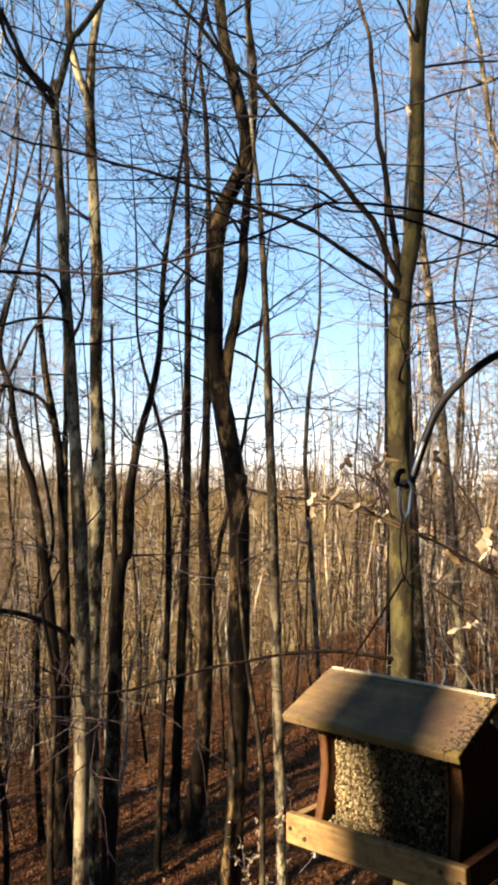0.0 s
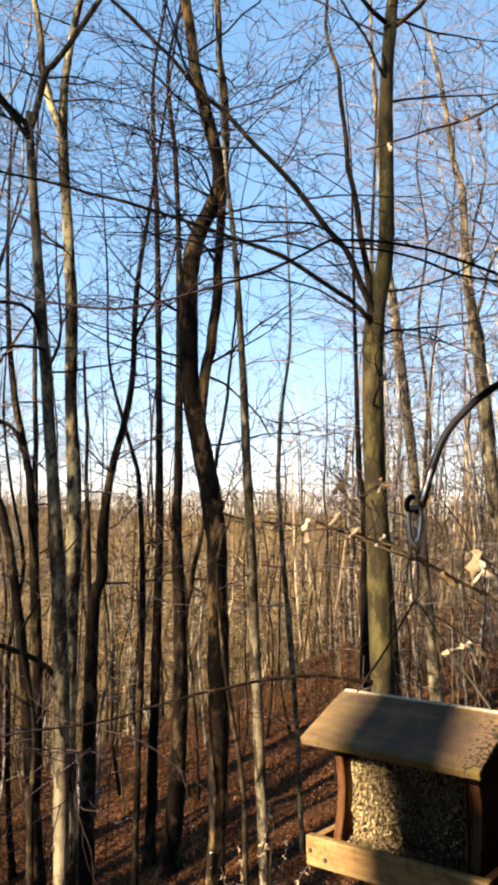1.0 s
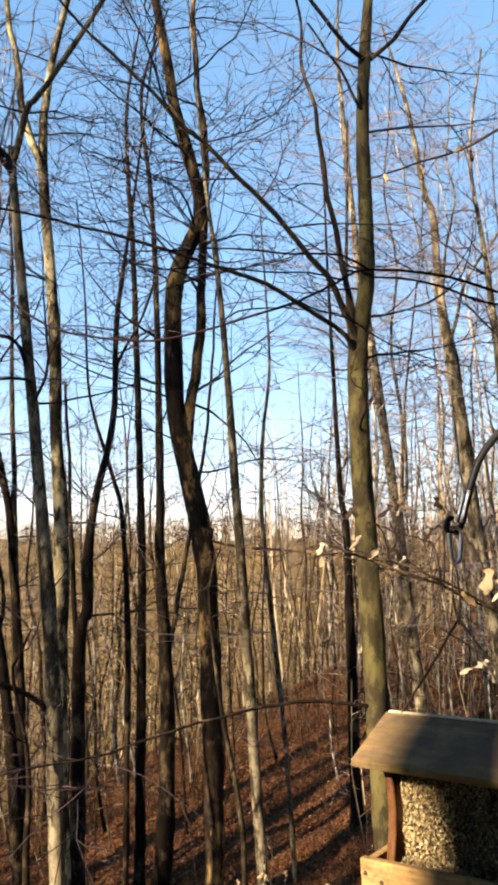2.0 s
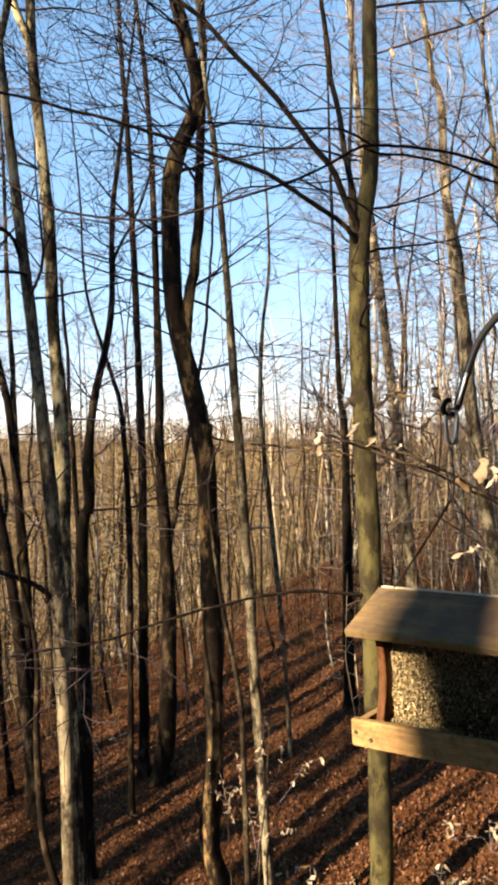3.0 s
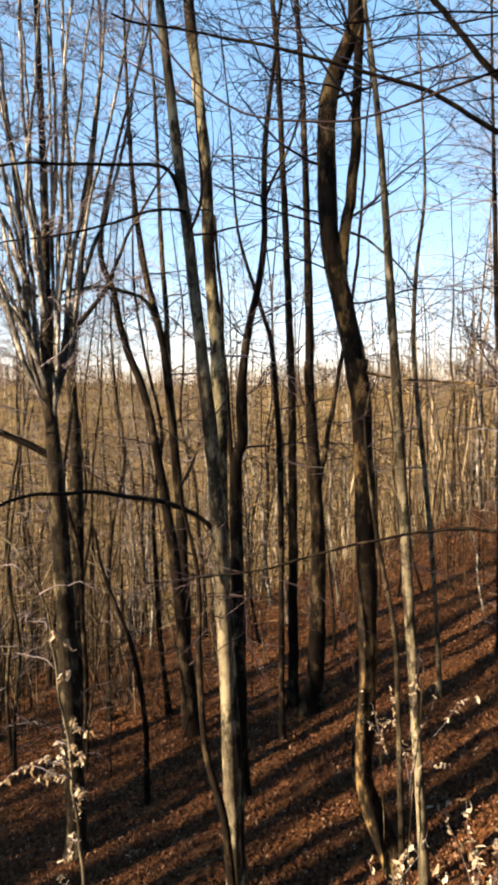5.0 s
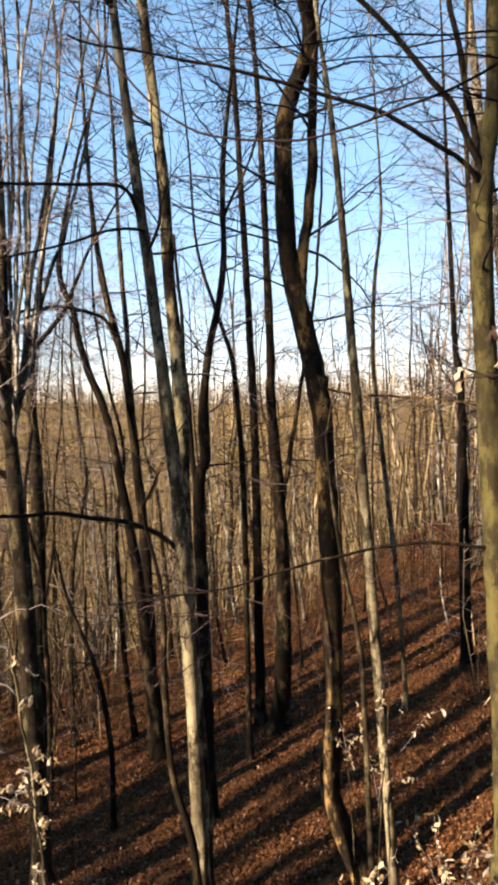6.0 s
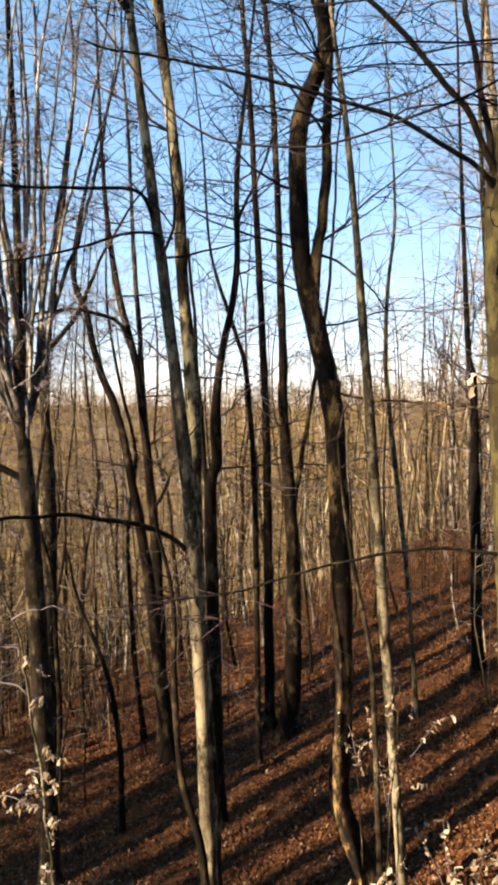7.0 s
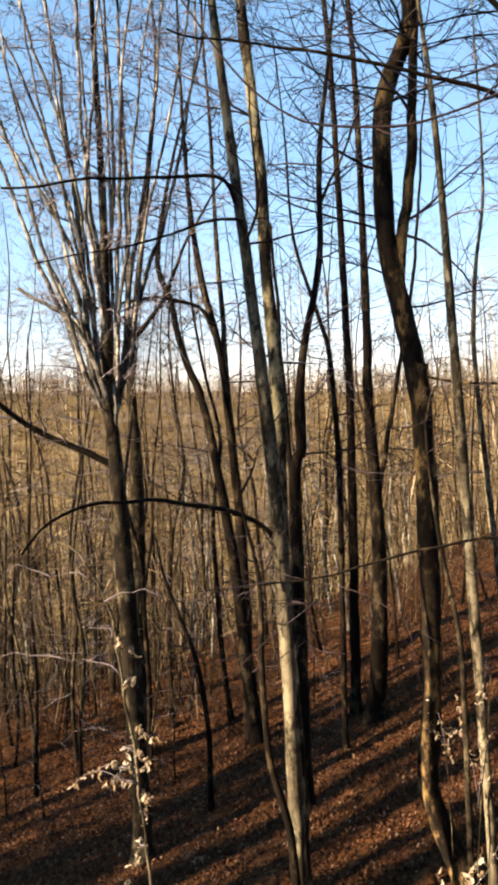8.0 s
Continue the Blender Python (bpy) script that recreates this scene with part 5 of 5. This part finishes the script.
def bird_feeder():
    root = new("bird_feeder")
    root.empty_display_size = 0.1
    root.matrix_basis = FEEDER_AT
    tagged(root, "weathered wooden hopper bird feeder with gabled roof, hanging full of seed", "bird feeder")
    tip = pose(0, 0, 0, 0, 0.2, 0)
    for s, name in ((-1, "roof_board"), (1, "roof_board")):
        run = 0.132 / math.cos(ROOF_SLOPE) + (0.006 if s > 0 else 0.0)
        m = tip @ Matrix.Translation((0, s * 0.066, 0.0285 + (0.002 if s > 0 else 0))) @ Matrix.Rotation(-s * ROOF_SLOPE, 4, "X")
        local_part(name, board(0.332, run, 0.015, m, 0.003), ROOF_WOOD, root, "sun-bleached roof board with mossy edges")
    # added strip: the lit rim along the ridge, painted pale
    local_part("lit_edge_strip", board(0.318, 0.009, 0.008, tip @ Matrix.Translation((0.0, 0.005, 0.0655)), 0.0015), LIT_EDGE, root, "pale strip that stands for the sunlit edge of the back roof board")
    low = pose(0, 0, 0, 0, -1.2, 0)
    for s in (-1, 1):
        tray = local_part("tray_board", board(0.334, 0.017, 0.050, low @ Matrix.Translation((0, s * 0.117, -0.179)), 0.004), TRAY_WOOD, root, "pale pine tray board")
        front = tray if s < 0 else front
        # the right end takes the darker wood to put its shade into the colour
        local_part("tray_end", board(0.016, 0.214, 0.046, low @ Matrix.Translation((s * 0.155, 0, -0.181)), 0.003), SIDE_WOOD if s > 0 else TRAY_WOOD, root, "end board in darker wood that stands for shade" if s > 0 else "")
    local_part("tray_floor", board(0.29, 0.214, 0.010, low @ Matrix.Translation((0, 0, -0.197)), 0.001), TRAY_WOOD, root)
    side = [(-0.085, -0.19), (-0.078, -0.16), (-0.068, -0.125), (-0.063, -0.09), (-0.066, -0.055), (-0.076, -0.006), (0.0, 0.036), (0.076, -0.006), (0.066, -0.055), (0.063, -0.09), (0.068, -0.125), (0.078, -0.16), (0.085, -0.19)]
    for s in (-1, 1):
        bm = outline(side, 0.016)
        bm.transform(Matrix.Translation((s * 0.128, 0, 0)))
        panel = local_part("side_panel", bm, SIDE_WOOD, root, "reddish-brown curved side panel")
    for x in (0.112, 0.1045):
        bm = outline([(-0.058, -0.19), (-0.052, -0.09), (-0.060, -0.004), (0.060, -0.004), (0.052, -0.09), (0.058, -0.19)], 0.005)
        bm.transform(Matrix.Translation((x, 0, 0)))
        local_part("guide_rail", bm, SIDE_WOOD, panel)
    for s in (-1, 1):
        ob = local_part("pane", board(0.226, 0.002, 0.150, Matrix.Translation((-0.008, s * 0.052, -0.092)), 0.0005), ACRYLIC, root, "clear acrylic seed pane")
        ob.visible_shadow = False
    for x, z in ((-0.157, -0.178), (-0.126, -0.188), (0.126, -0.170), (0.157, -0.178)):
        bm = bmesh.new()
        bmesh.ops.create_cone(bm, cap_ends=True, segments=14, radius1=0.0042, radius2=0.0034, depth=0.003, matrix=low @ Matrix.Translation((x, -0.1265, z)) @ Matrix.Rotation(radians(90), 4, "X"))
        local_part("screw", bm, SCREW, front, "dark sunken screw head")
    for s in (-1, 1):
        g = rod([(s * 0.134, 0.002, 0.056), (s * 0.128, 0.002, 0.072), (s * 0.066, 0.0, 0.152), (s * 0.004, -0.004, 0.240)], 0.0016 if s > 0 else 0.0021, 7)
        wire = part_mesh("hanging_wire", g.mesh("hanging_wire", TWINE if s > 0 else RUSTY), root)
        wire.matrix_parent_inverse = Matrix()
        g = rod([(0, -0.004, 0.236), (s * 0.005, -0.005, 0.262), (s * 0.007, -0.006, 0.30), (s * 0.004, -0.006, 0.332), (0, -0.006, 0.345)], 0.0016, 7)
        ob = part_mesh("loop", g.mesh("loop", TWINE), wire, "thin grey wire loop")
        ob.matrix_parent_inverse = Matrix()
    return root


bird_feeder()


def seeds():
    rng = random.Random(8)
    g = Geo()

    def kernel(p, long, wide, turn):
        b = len(g.v)
        for q in ((long, 0, 0), (0, wide, 0), (0, 0, wide), (0, -wide, 0), (0, 0, -wide), (-long, 0, 0)):
            g.v.append(p + turn @ Vector(q))
        for i in range(4):
            j = (i + 1) % 4
            g.f += [(b, b + 1 + i, b + 1 + j), (b + 5, b + 1 + j, b + 1 + i)]

    for i in range(8000):
        x, z = rng.uniform(-0.117, 0.099), rng.uniform(-0.188, -0.018)
        y = -0.047 + abs(rng.gauss(0, 0.003))
        turn = Euler((rng.uniform(0, 6.3), rng.uniform(0, 6.3), rng.uniform(0, 6.3))).to_matrix()
        kernel(Vector((x, y if i % 2 else -y, z)), rng.uniform(0.003, 0.0052), rng.uniform(0.0012, 0.0024), turn)
    for i in range(1500):
        x, y = rng.uniform(-0.12, 0.1), -0.053 - abs(rng.gauss(0, 0.012))
        turn = Euler((rng.uniform(0, 6.3), rng.uniform(0, 6.3), rng.uniform(0, 6.3))).to_matrix()
        kernel(Vector((x, max(y, -0.1), -0.189 + rng.random() * max(0.002, 0.016 + (y + 0.053) * 0.6) - 0.045 * x)), rng.uniform(0.003, 0.0052), rng.uniform(0.0012, 0.0024), turn)
    me = g.mesh("bird_seed", SEED, False)
    ob = new("bird_seed", me)
    ob.matrix_basis = FEEDER_AT
    tagged(ob, "mixed sunflower and grain seed filling the feeder", "bird seed", kind="stuff")
    heap = part_mesh("heap", bpy.data.meshes.new("heap"), ob)
    heap.matrix_parent_inverse = Matrix()
    bm = board(0.214, 0.088, 0.168, Matrix.Translation((-0.009, 0, -0.104)), 0.001)
    bm.to_mesh(heap.data)
    bm.free()
    heap.data.materials.append(SEED)


seeds()


def hook_arm():
    """The crook that carries the feeder: a rod that arches over from a post and ends in a hooked tip with a steel link.
    """
    root = new("hanging_hook")
    root.empty_display_size = 0.1
    x, y = 0.86, 1.40
    root.matrix_basis = Matrix.Translation((x, y, ground_z(x, y)))
    tagged(root, "black metal crook arching over to carry a hanging feeder", "hook")
    arm = [(x, y, ground_z(x, y) - 0.3), (x, y, 4.0), (x, y, 5.7), (0.848, 1.395, 5.98), (0.79, 1.385, 6.16), (0.70, 1.375, 6.255), (0.62, 1.365, 6.283), (0.549, 1.36, 6.286), (0.515, 1.359, 6.276), (0.475, 1.359, 6.248), (0.437, 1.359, 6.210), (0.413, 1.359, 6.176), (0.399, 1.359, 6.142), (0.385, 1.359, 6.100), (0.372, 1.359, 6.058)]
    part_mesh("arm", rod(arm, 0.0072, 12, 0.015).mesh("arm", BLACK_METAL), root)
    # highlight along the arm's lower left side, laid on as a bright strip
    part_mesh("tip", rod([(0.388, 1.352, 6.118), (0.380, 1.352, 6.090), (0.371, 1.353, 6.060)], 0.0034, 8, 0.008).mesh("tip", CHROME), root, "bright strip that stands for the highlight on the arm")
    part_mesh("tip", rod([(0.380, 1.359, 6.075), (0.372, 1.359, 6.052), (0.360, 1.358, 6.040), (0.348, 1.357, 6.044), (0.345, 1.357, 6.055), (0.350, 1.357, 6.066), (0.358, 1.358, 6.068)], 0.0056, 10, 0.006).mesh("tip", BLACK_METAL), root)
    ring = [(0.349, 1.356, 6.046), (0.350, 1.356, 6.02), (0.353, 1.356, 5.995), (0.360, 1.356, 5.984), (0.367, 1.356, 5.995), (0.370, 1.356, 6.02), (0.371, 1.356, 6.040), (0.362, 1.356, 6.052), (0.349, 1.356, 6.046)]
    part_mesh("link", rod(ring, 0.0040, 8, 0.006).mesh("link", CHROME), root, "bright steel link")


hook_arm()
